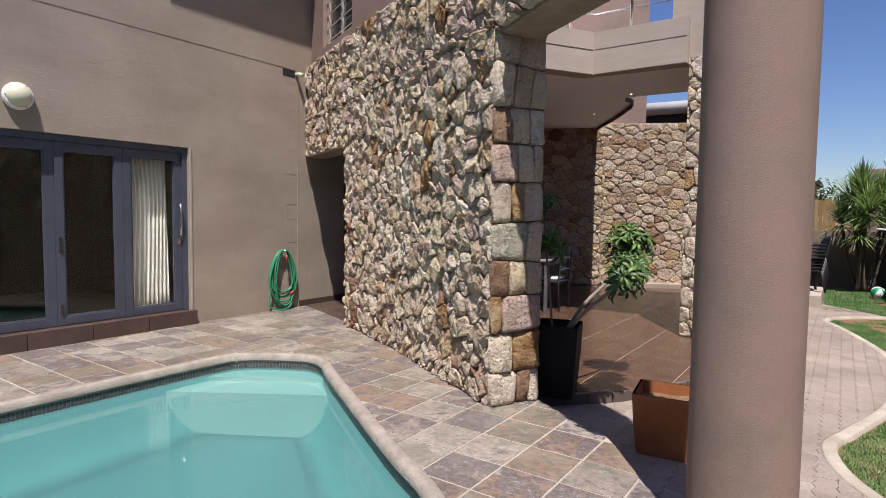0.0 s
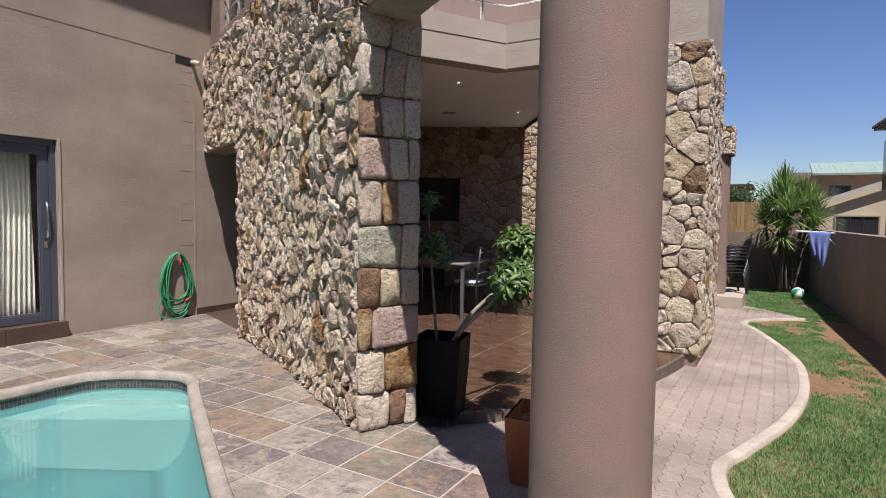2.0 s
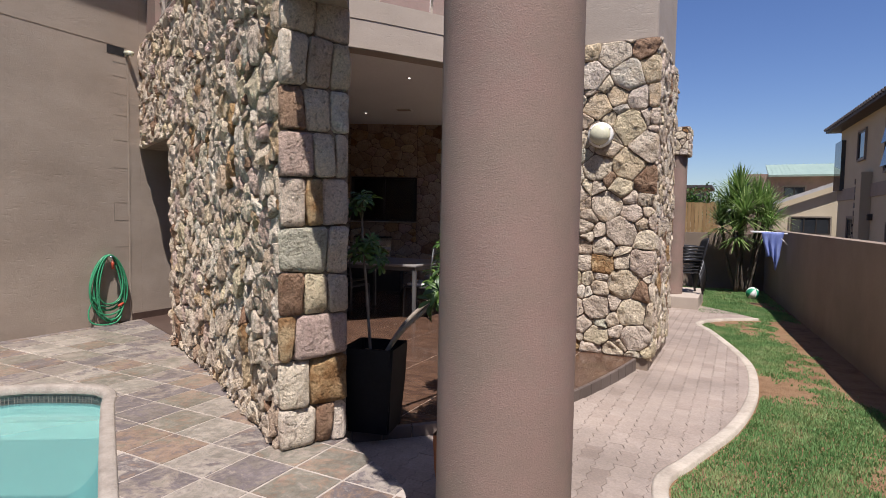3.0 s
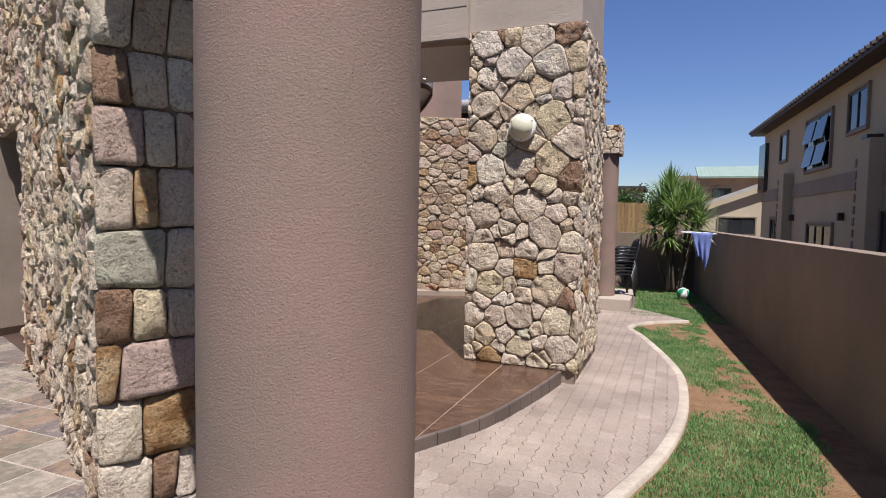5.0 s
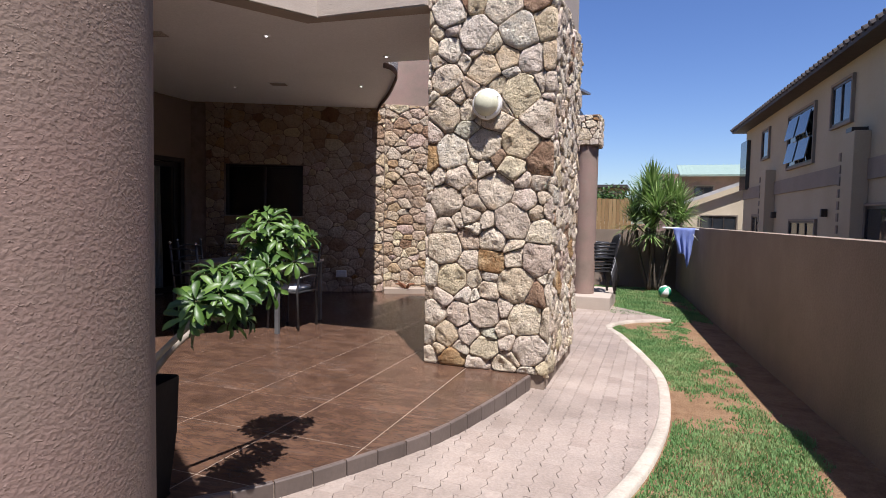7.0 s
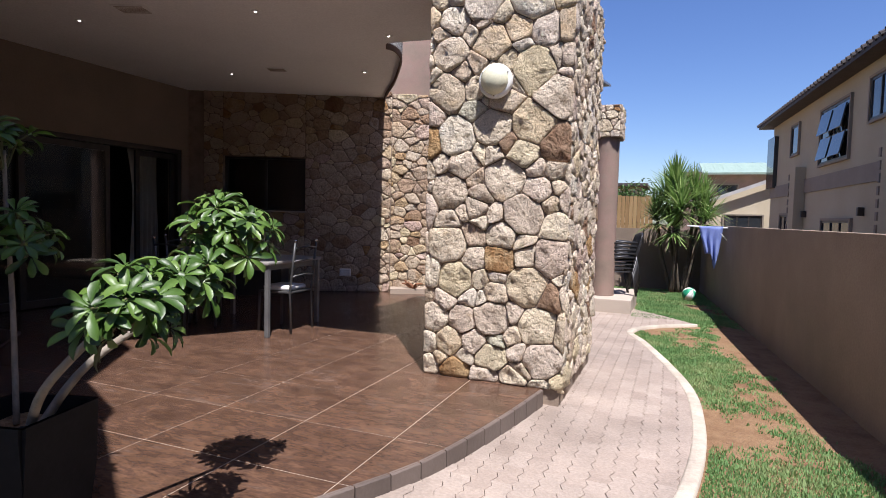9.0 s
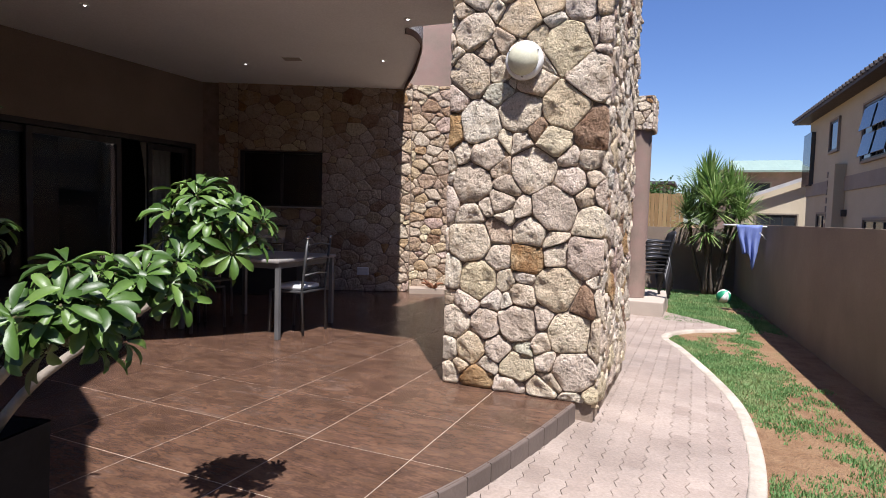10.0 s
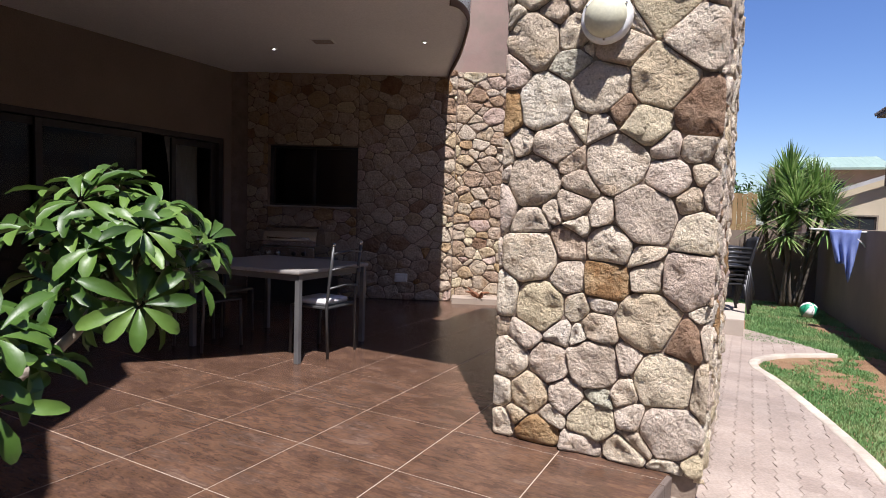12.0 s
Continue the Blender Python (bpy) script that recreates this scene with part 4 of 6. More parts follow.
# built-in gas grill under the back window
ang = math.degrees(math.atan2(B_DIR.y, B_DIR.x))
gx, gy = on_b(1.16, -0.36)
grill = tagged(empty("gas_grill", pose(gx, gy, TERRACE_Z, 0, 0, ang)), "steel gas grill on a dark cabinet under the window", "grill")
part("cabinet", box(-0.55, 0.55, -0.28, 0.3, 0, 0.58, 0.008), FRAME_DARK, grill)
part("control_panel", box(-0.36, 0.36, -0.33, -0.25, 0.585, 0.75, 0.008), STEEL, grill)
for k in range(4):
    x = (-0.26, -0.13, 0.1, 0.23)[k]
    kn = part("knob", tube([(x, -0.33, 0.665), (x, -0.375, 0.665)], 0.028, 14), STEEL if k < 2 else BLACK, grill, smooth=True)
bm = tube([(-0.36, 0.02, 0.76), (0.36, 0.02, 0.76)], 0.27, 24)
for v in bm.verts:
    v.co.z = max(v.co.z, 0.755)
part("hood", bm, STEEL, grill)
part("hood_handle", tube([(-0.28, -0.27, 0.86), (-0.28, -0.31, 0.87), (0.28, -0.31, 0.87), (0.28, -0.27, 0.86)], 0.011, 8), STEEL, grill, smooth=True)
# window above it
win = tagged(empty("window_1", pose(*on_b(1.3, 0.12), 1.715, 0, 0, ang)), "dark-framed kitchen window in the stone wall", "window", kind="structure")
for nm, b in (("frame", (-0.645, 0.645, 0.40, 0.43)), ("frame", (-0.645, 0.645, -0.43, -0.40)), ("frame", (-0.645, -0.60, -0.40, 0.40)), ("frame", (0.60, 0.645, -0.40, 0.40)), ("mullion", (-0.02, 0.02, -0.40, 0.40))):
    part(nm, box(b[0], b[1], -0.03, 0.03, b[2], b[3], 0.004), FRAME_DARK, win)
for a, b in ((-0.60, -0.02), (0.02, 0.60)):
    g = part("pane", box(a, b, -0.003, 0.003, -0.40, 0.40), GLASS, win)
    g.visible_shadow = False
part("sill", box(-0.68, 0.68, -0.2, -0.03, -0.455, -0.432, 0.004), PLASTER_PALE, win)
sock = tagged(empty("power_socket", pose(*on_b(2.62, -0.045), 0.30, 0, 0, ang)), "white outdoor socket box on the stone wall", "socket")
part("box", box(-0.09, 0.09, -0.04, 0.04, -0.06, 0.06, 0.01), WHITE, sock)
part("flap", box(-0.075, 0.075, -0.052, -0.04, -0.045, 0.05, 0.006), WHITE, sock)

# sliding doors to the terrace
sl = tagged(empty("door_2"), "dark bronze sliding glass doors, partly open", "door", kind="structure")
part("frame_head", box(-6.9, -6.77, 6.0, 9.62, 2.13, 2.2, 0.004), FRAME_DARK, sl)
part("frame_jamb", box(-6.9, -6.77, 9.55, 9.62, -0.02, 2.13, 0.004), FRAME_DARK, sl)
part("frame_jamb", box(-6.9, -6.77, 6.0, 6.07, -0.02, 2.13, 0.004), FRAME_DARK, sl)
for i, (a, b, x) in enumerate(((6.07, 7.28, -6.86), (7.2, 8.4, -6.81), (8.85, 9.55, -6.86))):
    leaf = empty("door_leaf")
    leaf.parent = sl
    for nm, q in (("stile", (a, a + 0.07, 0.0, 2.12)), ("stile", (b - 0.07, b, 0.0, 2.12)), ("rail", (a + 0.07, b - 0.07, 2.04, 2.12)), ("rail", (a + 0.07, b - 0.07, 0.0, 0.09))):
        part(nm, box(x - 0.02, x + 0.02, *q, 0.003), FRAME_DARK, leaf)
    g = part("pane", box(x - 0.003, x + 0.003, a + 0.07, b - 0.07, 0.09, 2.04), GLASS, leaf)
    g.visible_shadow = False
curtain(-7.15, 8.95, 9.5, 0.0, 2.2, "cream curtain drawn back beside the sliding door", 6)
curtain(-7.15, 6.2, 7.0, 0.0, 2.2, "cream curtain hanging behind the sliding door", 8)

# ceiling fittings
for x, y in ((-5.23, 6.85), (-5.29, 9.09), (-3.44, 9.53), (-2.42, 8.25), (-3.3, 7.2)):
    d = empty("downlight", pose(x, y, 3.16))
    part("ring", lathe([(0.02, -0.006), (0.042, -0.006), (0.045, 0.0), (0.02, 0.0)], 20), WHITE, d, smooth=True)
    part("bulb", lathe([(0.001, -0.012), (0.010, -0.011), (0.014, -0.007), (0.001, -0.007)], 16), BULB, d)
    tagged(d, "small round recessed ceiling downlight", "downlight", group="terrace downlights")
for x, y, s in ((-4.4, 6.78, 0.16), (-4.51, 9.07, 0.13)):
    d = empty("ceiling_speaker", pose(x, y, 3.16, 0, 0, 20))
    part("frame", box(-s, s, -s * 0.7, s * 0.7, -0.01, -0.001, 0.003), CEILING, d)
    for k in range(6):
        part("slat", box(-s * 0.85, s * 0.85, -s * 0.55 + k * s * 0.2, -s * 0.55 + k * s * 0.2 + 0.012, -0.014, -0.01), PLASTER_PALE, d)
    tagged(d, "flat grey-brown grille in the ceiling", "ceiling grille", group="ceiling grilles")
# dark trim under the curved ceiling edge
bm = bmesh.new()
c0 = curl
c1 = offset_line(curl, 0.02)
rings = [[bm.verts.new((x, y, z)) for x, y in l] for l, z in ((c0, 3.10), (c0, 3.5), (c1, 3.5), (c1, 3.10))]
for u, v in zip(rings, rings[1:] + rings[:1]):
    for k in range(len(u) - 1):
        bm.faces.new((u[k], u[k + 1], v[k + 1], v[k]))
bmesh.ops.recalc_face_normals(bm, faces=bm.faces)
tagged(part("ceiling_edge_trim", bm, PLASTER_MAUVE, smooth=True), "curved brown edge of the terrace ceiling", "trim", kind="structure")
# low sunlit sill at the foot of the back wall, with a piece of driftwood
tagged(part("wall_sill", wall_block(on_b(3.36, -0.22), on_b(6.0, -0.22), 0.33, -0.1, 0.06), PLASTER), "low plastered sill below the stone wall", "sill", kind="structure")
rnd = random.Random(12)
dx, dy = on_b(3.76, -0.12)
dw = tagged(empty("driftwood", pose(dx, dy, 0.06)), "small reddish piece of driftwood on the sill", "driftwood")
for k in range(7):
    a = rnd.uniform(0, 6.28)
    p = [(0.02 * math.cos(a), 0.02 * math.sin(a), 0.02)]
    for j in range(4):
        p.append((p[-1][0] + math.cos(a) * 0.045 + rnd.uniform(-0.02, 0.02), p[-1][1] + math.sin(a) * 0.03 + rnd.uniform(-0.015, 0.015), max(0.012, p[-1][2] + rnd.uniform(-0.005, 0.045))))
    part("branch", tube(p, 0.028, 7, taper=0.4), DRIFT, dw, smooth=True)

# ---- balcony and upper windows ----
rail = tagged(empty("balcony_railing", pose(0, 0, 3.68)), "stainless steel balcony railing with thin horizontal rails", "railing")
rl = [(-1.36, 6.97), (-2.50, 6.97)] + inner[2:]
for z in (0.25, 0.45, 0.65):
    part("rail", tube([(x, y, z) for x, y in rl], 0.008, 8), STEEL, rail, smooth=True)
part("handrail", tube([(x, y, 0.95) for x, y in rl], 0.022, 10), STEEL, rail, smooth=True)
for x, y in ((-1.42, 6.97), (-2.05, 6.97), inner[2], inner[6], inner[11]):
    part("post", tube([(x, y, 0), (x, y, 0.95)], 0.02, 10), STEEL, rail, smooth=True)


def upper_window(name, m, w, h, label, bars=0, casements=2, mat=FRAME_DARK, pane=PANE):
    """A window set in a wall; m's x runs along the wall, -y points outwards."""
    o = tagged(empty(name, m), label, "window", kind="structure")
    t = 0.05
    for nm, b in (("frame", (-w / 2, w / 2, h / 2 - t, h / 2)), ("frame", (-w / 2, w / 2, -h / 2, -h / 2 + t)), ("frame", (-w / 2, -w / 2 + t, -h / 2 + t, h / 2 - t)), ("frame", (w / 2 - t, w / 2, -h / 2 + t, h / 2 - t))):
        part(nm, box(b[0], b[1], -0.035, 0.03, b[2], b[3], 0.004), mat, o)
    for k in range(casements):
        a = -w / 2 + t + (w - 2 * t) * k / casements
        b = -w / 2 + t + (w - 2 * t) * (k + 1) / casements
        part("pane", box(a + 0.02, b - 0.02, -0.004, 0.004, -h / 2 + t, h / 2 - t), pane, o)
        if k:
            part("mullion", box(a - 0.02, a + 0.02, -0.03, 0.02, -h / 2 + t, h / 2 - t, 0.003), mat, o)
    for k in range(bars):
        z = -h / 2 + h * (k + 0.5) / bars
        part("burglar_bar", tube([(-w / 2, -0.045, z), (w / 2, -0.045, z)], 0.007, 6), WHITE, o)
    return o


ang_a = math.degrees(math.atan2(-A_DIR.y, -A_DIR.x))
upper_window("window_2", pose(*on_a(3.975, 0.15), 4.28, 0, 0, ang_a), 1.15, 1.24, "upper window with horizontal burglar bars", bars=7, mat=PLASTER_PALE)
# lean-to roof with a white gutter, seen over the back wall
lt = tagged(empty("lean_to_roof", pose(-2.0, 14.2, 3.3)), "grey lean-to roof with a white gutter", "roof")
part("gutter", tube([(-2.6, 0, 0.70), (-0.2, 0, 0.66), (1.0, 0, 0.60)], 0.15, 12), GUTTER, lt, smooth=True)
part("gutter_bracket", box(-0.62, -0.58, -0.165, 0.02, 0.50, 0.83, 0.005), STEEL, lt)
# near-black board stands in for the shade under the gutter
part("fascia_board", box(-2.6, 1.0, 0.12, 0.16, -0.1, 0.62), FRAME_DARK, lt)
bm = bmesh.new()
bm.faces.new([bm.verts.new(p) for p in ((-2.6, 0.1, 0.84), (1.0, 0.1, 0.76), (1.0, 2.6, 1.15), (-2.6, 2.6, 1.22))])
rf = part("roof_sheet", bm, ROOF_BLUE, lt)
mod = rf.modifiers.new("thickness", 'SOLIDIFY')
mod.thickness = 0.05
# wall coloured near-black too, for the dark below the roof
part("back_wall", box(-2.5, 0.9, 0.3, 2.4, -4.0, 0.55), FRAME_DARK, lt)

# ---- garden ----
rnd = random.Random(21)


def shell_ball(name, c, r):
    o = tagged(empty(name, pose(*c, 35, 20, 10)), "green and white striped beach ball on the grass", "ball")
    for k in range(6):
        bm = bmesh.new()
        a0, a1 = 2 * math.pi * k / 6, 2 * math.pi * (k + 1) / 6
        grid = [[bm.verts.new((r * math.sin(math.pi * i / 14 + 1e-3) * math.cos(a0 + (a1 - a0) * j / 5), r * math.sin(math.pi * i / 14 + 1e-3) * math.sin(a0 + (a1 - a0) * j / 5), r * math.cos(math.pi * i / 14 + 1e-3))) for j in range(6)] for i in range(14)]
        for i in range(13):
            for j in range(5):
                bm.faces.new((grid[i][j], grid[i + 1][j], grid[i + 1][j + 1], grid[i][j + 1]))
        part("panel", bm, BALL_GREEN if k % 2 else WHITE, o, smooth=True)
    return o


shell_ball("beach_ball", (0.86, 15.45, ground_z(15.45) + 0.115), 0.14)


def stack_chair(m):
    o = empty("stacking_chair", m)
    part("seat", box(-0.22, 0.22, -0.22, 0.2, 0.40, 0.425, 0.01), BLACK, o)
    bm = bmesh.new()
    rows = []
    for i in range(7):
        u = i / 6
        rows.append([bm.verts.new(((j / 6 - 0.5) * 0.44 * (1 - 0.15 * u * u), 0.2 + 0.12 * u + 0.05 * (1 - (2 * j / 6 - 1) ** 2), 0.42 + 0.42 * u - 0.05 * u * abs(2 * j / 6 - 1) ** 2)) for j in range(7)])
    for a, b in zip(rows, rows[1:]):
        for j in range(6):
            bm.faces.new((a[j], a[j + 1], b[j + 1], b[j]))
    back = part("backrest", bm, BLACK, o, smooth=True)
    mod = back.modifiers.new("thickness", 'SOLIDIFY')
    mod.thickness = 0.02
    for x in (-0.24, 0.24):
        part("armrest", tube([(x, 0.24, 0.66), (x, 0.0, 0.67), (x, -0.2, 0.64)], 0.022, 8), BLACK, o, smooth=True)
        part("leg", tube([(x, -0.2, 0.64), (x * 1.03, -0.24, 0.0)], 0.022, 8), BLACK, o, smooth=True)
        part("leg", tube([(x, 0.22, 0.42), (x * 1.03, 0.3, 0.0)], 0.022, 8), BLACK, o, smooth=True)
    return tagged(o, "black plastic garden chair in a stack", "chair", group="stacked garden chairs")


base_z = -0.04
first = stack_chair(pose(-0.42, 13.22, base_z, 0, 0, -70))
for k in range(1, 5):
    copy_thing(first, pose(-0.42 + 0.012 * k, 13.22, base_z + 0.065 * k, 0, 0, -70))

# washing line on the boundary wall, with a shirt
wl = tagged(empty("washing_line", pose(1.2, 14.6, 1.17)), "white folding washing line fixed to the garden wall", "washing line")
for y in (-0.45, 0.45):
    part("arm", tube([(0.22, y, 0.0), (-0.45, y, 0.02)], 0.014, 8), WHITE, wl, smooth=True)
    part("brace", tube([(0.2, y, -0.22), (0.0, y, 0.0)], 0.010, 8), WHITE, wl, smooth=True)
for k in range(5):
    part("line", tube([(-0.42 + 0.13 * k, -0.45, 0.02), (-0.42 + 0.13 * k, 0.45, 0.02)], 0.004, 6), WHITE, wl)
bm = bmesh.new()
rows = []
for i in range(13):
    v = i / 12
    row = []
    for j in range(15):
        u = j / 14
        w = 0.40 * (1 - 0.45 * v)
        x = -0.27 + u * w + 0.12 * v
        low = 0.50 + 0.28 * max(0, 1 - abs(u - 0.72) / 0.3)
        row.append(bm.verts.new((x, -0.47 + 0.045 * math.sin(u * 19 + v * 4 + 1.5 * math.sin(v * 5)) * (0.3 + v), 0.025 - low * v)))
    rows.append(row)
for a, b in zip(rows, rows[1:]):
    for j in range(14):
        bm.faces.new((a[j], a[j + 1], b[j + 1], b[j]))
sh = part("shirt", bm, SHIRT, smooth=True)
sh.matrix_world = pose(1.2, 14.6, 1.17)
mod = sh.modifiers.new("thickness", 'SOLIDIFY')
mod.thickness = 0.004
tagged(sh, "pale blue shirt hanging on the washing line", "shirt")


# yucca
def yucca(name, x, y, z, stems, seed, label):
    rnd = random.Random(seed)
    o = empty(name, pose(x, y, z))
    for (bx, by), (tx, ty, tz), r, n, L in stems:
        mid = ((bx + tx) / 2 + rnd.uniform(-0.06, 0.06), (by + ty) / 2, tz * 0.5)
        part("trunk", tube(smooth_line([(bx, by, 0), mid, (tx, ty, tz)], 5), r, 9, taper=0.7), BARK_DARK, o, smooth=True)
        bm = bmesh.new()
        for k in range(int(n * 0.9)):
            a = rnd.uniform(0, 2 * math.pi)
            el = math.radians(rnd.uniform(-30, 85))
            way = Vector((math.cos(a) * math.cos(el), math.sin(a) * math.cos(el), math.sin(el)))
            ln = L * rnd.uniform(0.75, 1.1)
            p0 = Vector((tx, ty, tz - 0.12 + 0.2 * max(0.0, math.sin(el)))) + way * 0.03
            side = way.cross(Vector((0, 0, 1)))
            side = side.normalized() if side.length > 0.05 else Vector((1, 0, 0))
            droop = 0.18 * ln * (1 - abs(math.sin(el)) * 0.6)
            rows = []
            for t, w in ((0, 0.7), (0.35, 1.0), (0.75, 0.6), (1.0, 0.08)):
                c = p0 + way * ln * t - Vector((0, 0, droop * t * t))
                rows.append((bm.verts.new(c - side * 0.019 * w), bm.verts.new(c + side * 0.019 * w)))
            for u, v in zip(rows, rows[1:]):
                bm.faces.new((u[0], u[1], v[1], v[0]))
        part("crown", bm, YUCCA, o)
    return tagged(o, label, "yucca")


yucca("yucca", 0.62, 17.0, ground_z(17.0), [((0, 0), (-0.10, 0, 2.42), 0.05, 280, 0.75), ((0.18, 0.1), (0.30, 0.1, 2.2), 0.045, 220, 0.72), ((-0.1, -0.1), (0.02, -0.35, 1.95), 0.05, 260, 0.70),
      ((-0.12, 0.2), (-0.48, 0.1, 1.7), 0.045, 180, 0.65), ((0.2, 0.0), (0.55, 0.0, 1.7), 0.045, 190, 0.65), ((0.1, 0.2), (-0.28, 0.2, 2.15), 0.045, 180, 0.7), ((0.05, 0.0), (-0.12, -0.3, 1.5), 0.045, 170, 0.6), ((0.1, 0.1), (0.5, 0.2, 2.05), 0.045, 170, 0.7)], 5,
      "tall many-headed yucca in the garden corner")
# timber fence beyond the back wall
fence = tagged(empty("timber_fence", pose(-4, 18.6, 0.9)), "tall sunbleached vertical timber fence", "fence")
for k in range(40):
    h = 1.02 + rnd.uniform(-0.02, 0.02)
    part("slat", box(k * 0.1 + 0.003, k * 0.1 + 0.095, 0, 0.02, 0, h), TIMBER, fence)
for z in (0.25, 0.8):
    part("rail", box(0, 4, 0.022, 0.06, z, z + 0.06), TIMBER, fence)
part("post", box(0.0, 0.09, 0.06, 0.15, -1.3, 1.0), TIMBER, fence)
part("post", box(3.9, 3.99, 0.06, 0.15, -1.3, 1.0), TIMBER, fence)


def tree(name, x, y, z, h, r, seed, label, n=900):
    rnd = random.Random(seed)
    o = empty(name, pose(x, y, z))
    part("trunk", tube([(0, 0, 0), (0.1, 0, h * 0.3), (0.05, 0.1, h * 0.6)], 0.16, 8, taper=0.5), BARK, o, smooth=True)
    bm = bmesh.new()
    tw = bmesh.new()
    for k in range(9):
        c = Vector((rnd.uniform(-0.6, 0.6) * r, rnd.uniform(-0.6, 0.6) * r, h * rnd.uniform(0.6, 0.92)))
        tube([(0.05, 0.05, h * 0.4), c * 0.6 + Vector((0, 0, h * 0.2)), c], 0.05, 6, tw, taper=0.3)
        for _ in range(n // 9):
            p = c + Vector((rnd.gauss(0, 0.3), rnd.gauss(0, 0.3), rnd.gauss(0, 0.2))) * r
            leaflet(bm, p, Vector((rnd.gauss(0, 1), rnd.gauss(0, 1), rnd.gauss(0, 0.5))), Vector((0, 0, 1)), r * 0.16, r * 0.08)
    part("limb_cluster", tw, BARK, o)
    part("crown", bm, TREE, o)
    return tagged(o, label, "tree")


tree("tree", -1.0, 27.5, -0.6, 3.5, 1.1, 3, "small green tree behind the timber fence")
tree("tree", -3.2, 30.0, -0.6, 3.6, 1.4, 4, "leafy green tree beyond the back fence")


# ---- houses ----
def house_window(parent, m, w, h, cas, name="window", sash=False):
    o = empty(name)
    o.parent = parent
    o.matrix_basis = m
    t = 0.06
    for b in ((-w / 2 - 0.06, w / 2 + 0.06, h / 2, h / 2 + 0.06), (-w / 2 - 0.06, w / 2 + 0.06, -h / 2 - 0.06, -h / 2), (-w / 2 - 0.06, -w / 2, -h / 2, h / 2), (w / 2, w / 2 + 0.06, -h / 2, h / 2)):
        part("surround", box(b[0], b[1], -0.05, 0.02, b[2], b[3]), HOUSE_BAND, o)
    for b in ((-w / 2, w / 2, h / 2 - t, h / 2), (-w / 2, w / 2, -h / 2, -h / 2 + t), (-w / 2, -w / 2 + t, -h / 2 + t, h / 2 - t), (w / 2 - t, w / 2, -h / 2 + t, h / 2 - t)):
        part("frame", box(b[0], b[1], -0.02, 0.02, b[2], b[3]), FRAME_DARK, o)
    for k in range(cas):
        a, b = -w / 2 + t + (w - 2 * t) * k / cas, -w / 2 + t + (w - 2 * t) * (k + 1) / cas
        part("pane", box(a, b, -0.005, 0.012, -h / 2 + t, h / 2 - t), PANE, o)
        if k:
            part("mullion", box(a - 0.025, a + 0.025, -0.03, -0.006, -h / 2 + t, h / 2 - t), FRAME_DARK, o)
    if sash:
        for zc in (0.62, -0.06):
            for xs_ in (-0.28, 0.28):
                s = part("open_sash", box(-0.45, 0.45, -0.015, 0.015, -0.6, 0.0), WHITE_PANE, o)
                s.matrix_basis = pose(xs_ * 1.9, -0.05, zc, -11, 0, 0)
    return o


WHITE_PANE = material("sky_reflecting_pane", [(0.03, 0.04, 0.05), (0.05, 0.06, 0.07)], 1, 0.02, 0, 10, spec=1.0)
NH = Vector((4.0, 27.0))
NHD = Vector((0.06, -1.0)).normalized()
nh = tagged(empty("neighbour_house", pose(4.0, 27.0, 0)), "two-storey beige neighbouring house with a dark tiled roof", "house")
ang_n = math.degrees(math.atan2(NHD.y, NHD.x))


def nh_at(s, out, z):
    n = Vector((NHD.y, -NHD.x))
    v = NHD * s + n * out
    return (v.x, v.y, z)


bm = bmesh.new()
q = [nh_at(-0.9, 0, 0), nh_at(32, 0, 0), nh_at(32, -9, 0), nh_at(-0.9, -9, 0)]
prism([(a[0], a[1]) for a in q], -1.0, 4.95, bm)
part("wall", bm, HOUSE_WALL, nh)
bm = bmesh.new()
lo = [nh_at(-1.35, 0.45, 4.95), nh_at(33, 0.45, 4.95), nh_at(33, -9.6, 4.92), nh_at(-1.5, -9.6, 4.92)]
hi = [nh_at(3.5, -4.5, 7.1), nh_at(28, -4.5, 7.1)]
l0 = [bm.verts.new(p) for p in lo]
l1 = [bm.verts.new((p[0], p[1], p[2] + 0.12)) for p in lo]
hv = [bm.verts.new(p) for p in hi]
bm.faces.new(l0[::-1])
for k in range(4):
    bm.faces.new((l0[k], l0[(k + 1) % 4], l1[(k + 1) % 4], l1[k]))
bm.faces.new((l1[0], l1[1], hv[1], hv[0]))
bm.faces.new((l1[1], l1[2], hv[1]))
bm.faces.new((l1[2], l1[3], hv[0], hv[1]))
bm.faces.new((l1[3], l1[0], hv[0]))
bmesh.ops.recalc_face_normals(bm, faces=bm.faces)
roof = part("roof", bm, ROOF_DARK, nh)
for k in range(110):
    s = -1.4 + k * 0.31
    a, b = nh_at(s, 0.50, 5.07), nh_at(s, 0.05, 5.27)
    part("roof_tile", tube([a, b], 0.06, 7), ROOF_DARK, nh)
part("band", box(0, 33, -0.04, 0.03, 0, 0.42), HOUSE_BAND, nh).matrix_basis = pose(*nh_at(-0.9, 0, 2.25), 0, 0, ang_n)
part("corner_window", box(-1.0, 0.1, -0.12, 0.02, 0, 1.9), PANE, nh).matrix_basis = pose(*nh_at(-0.15, 0.02, 2.62), 0, 0, ang_n)
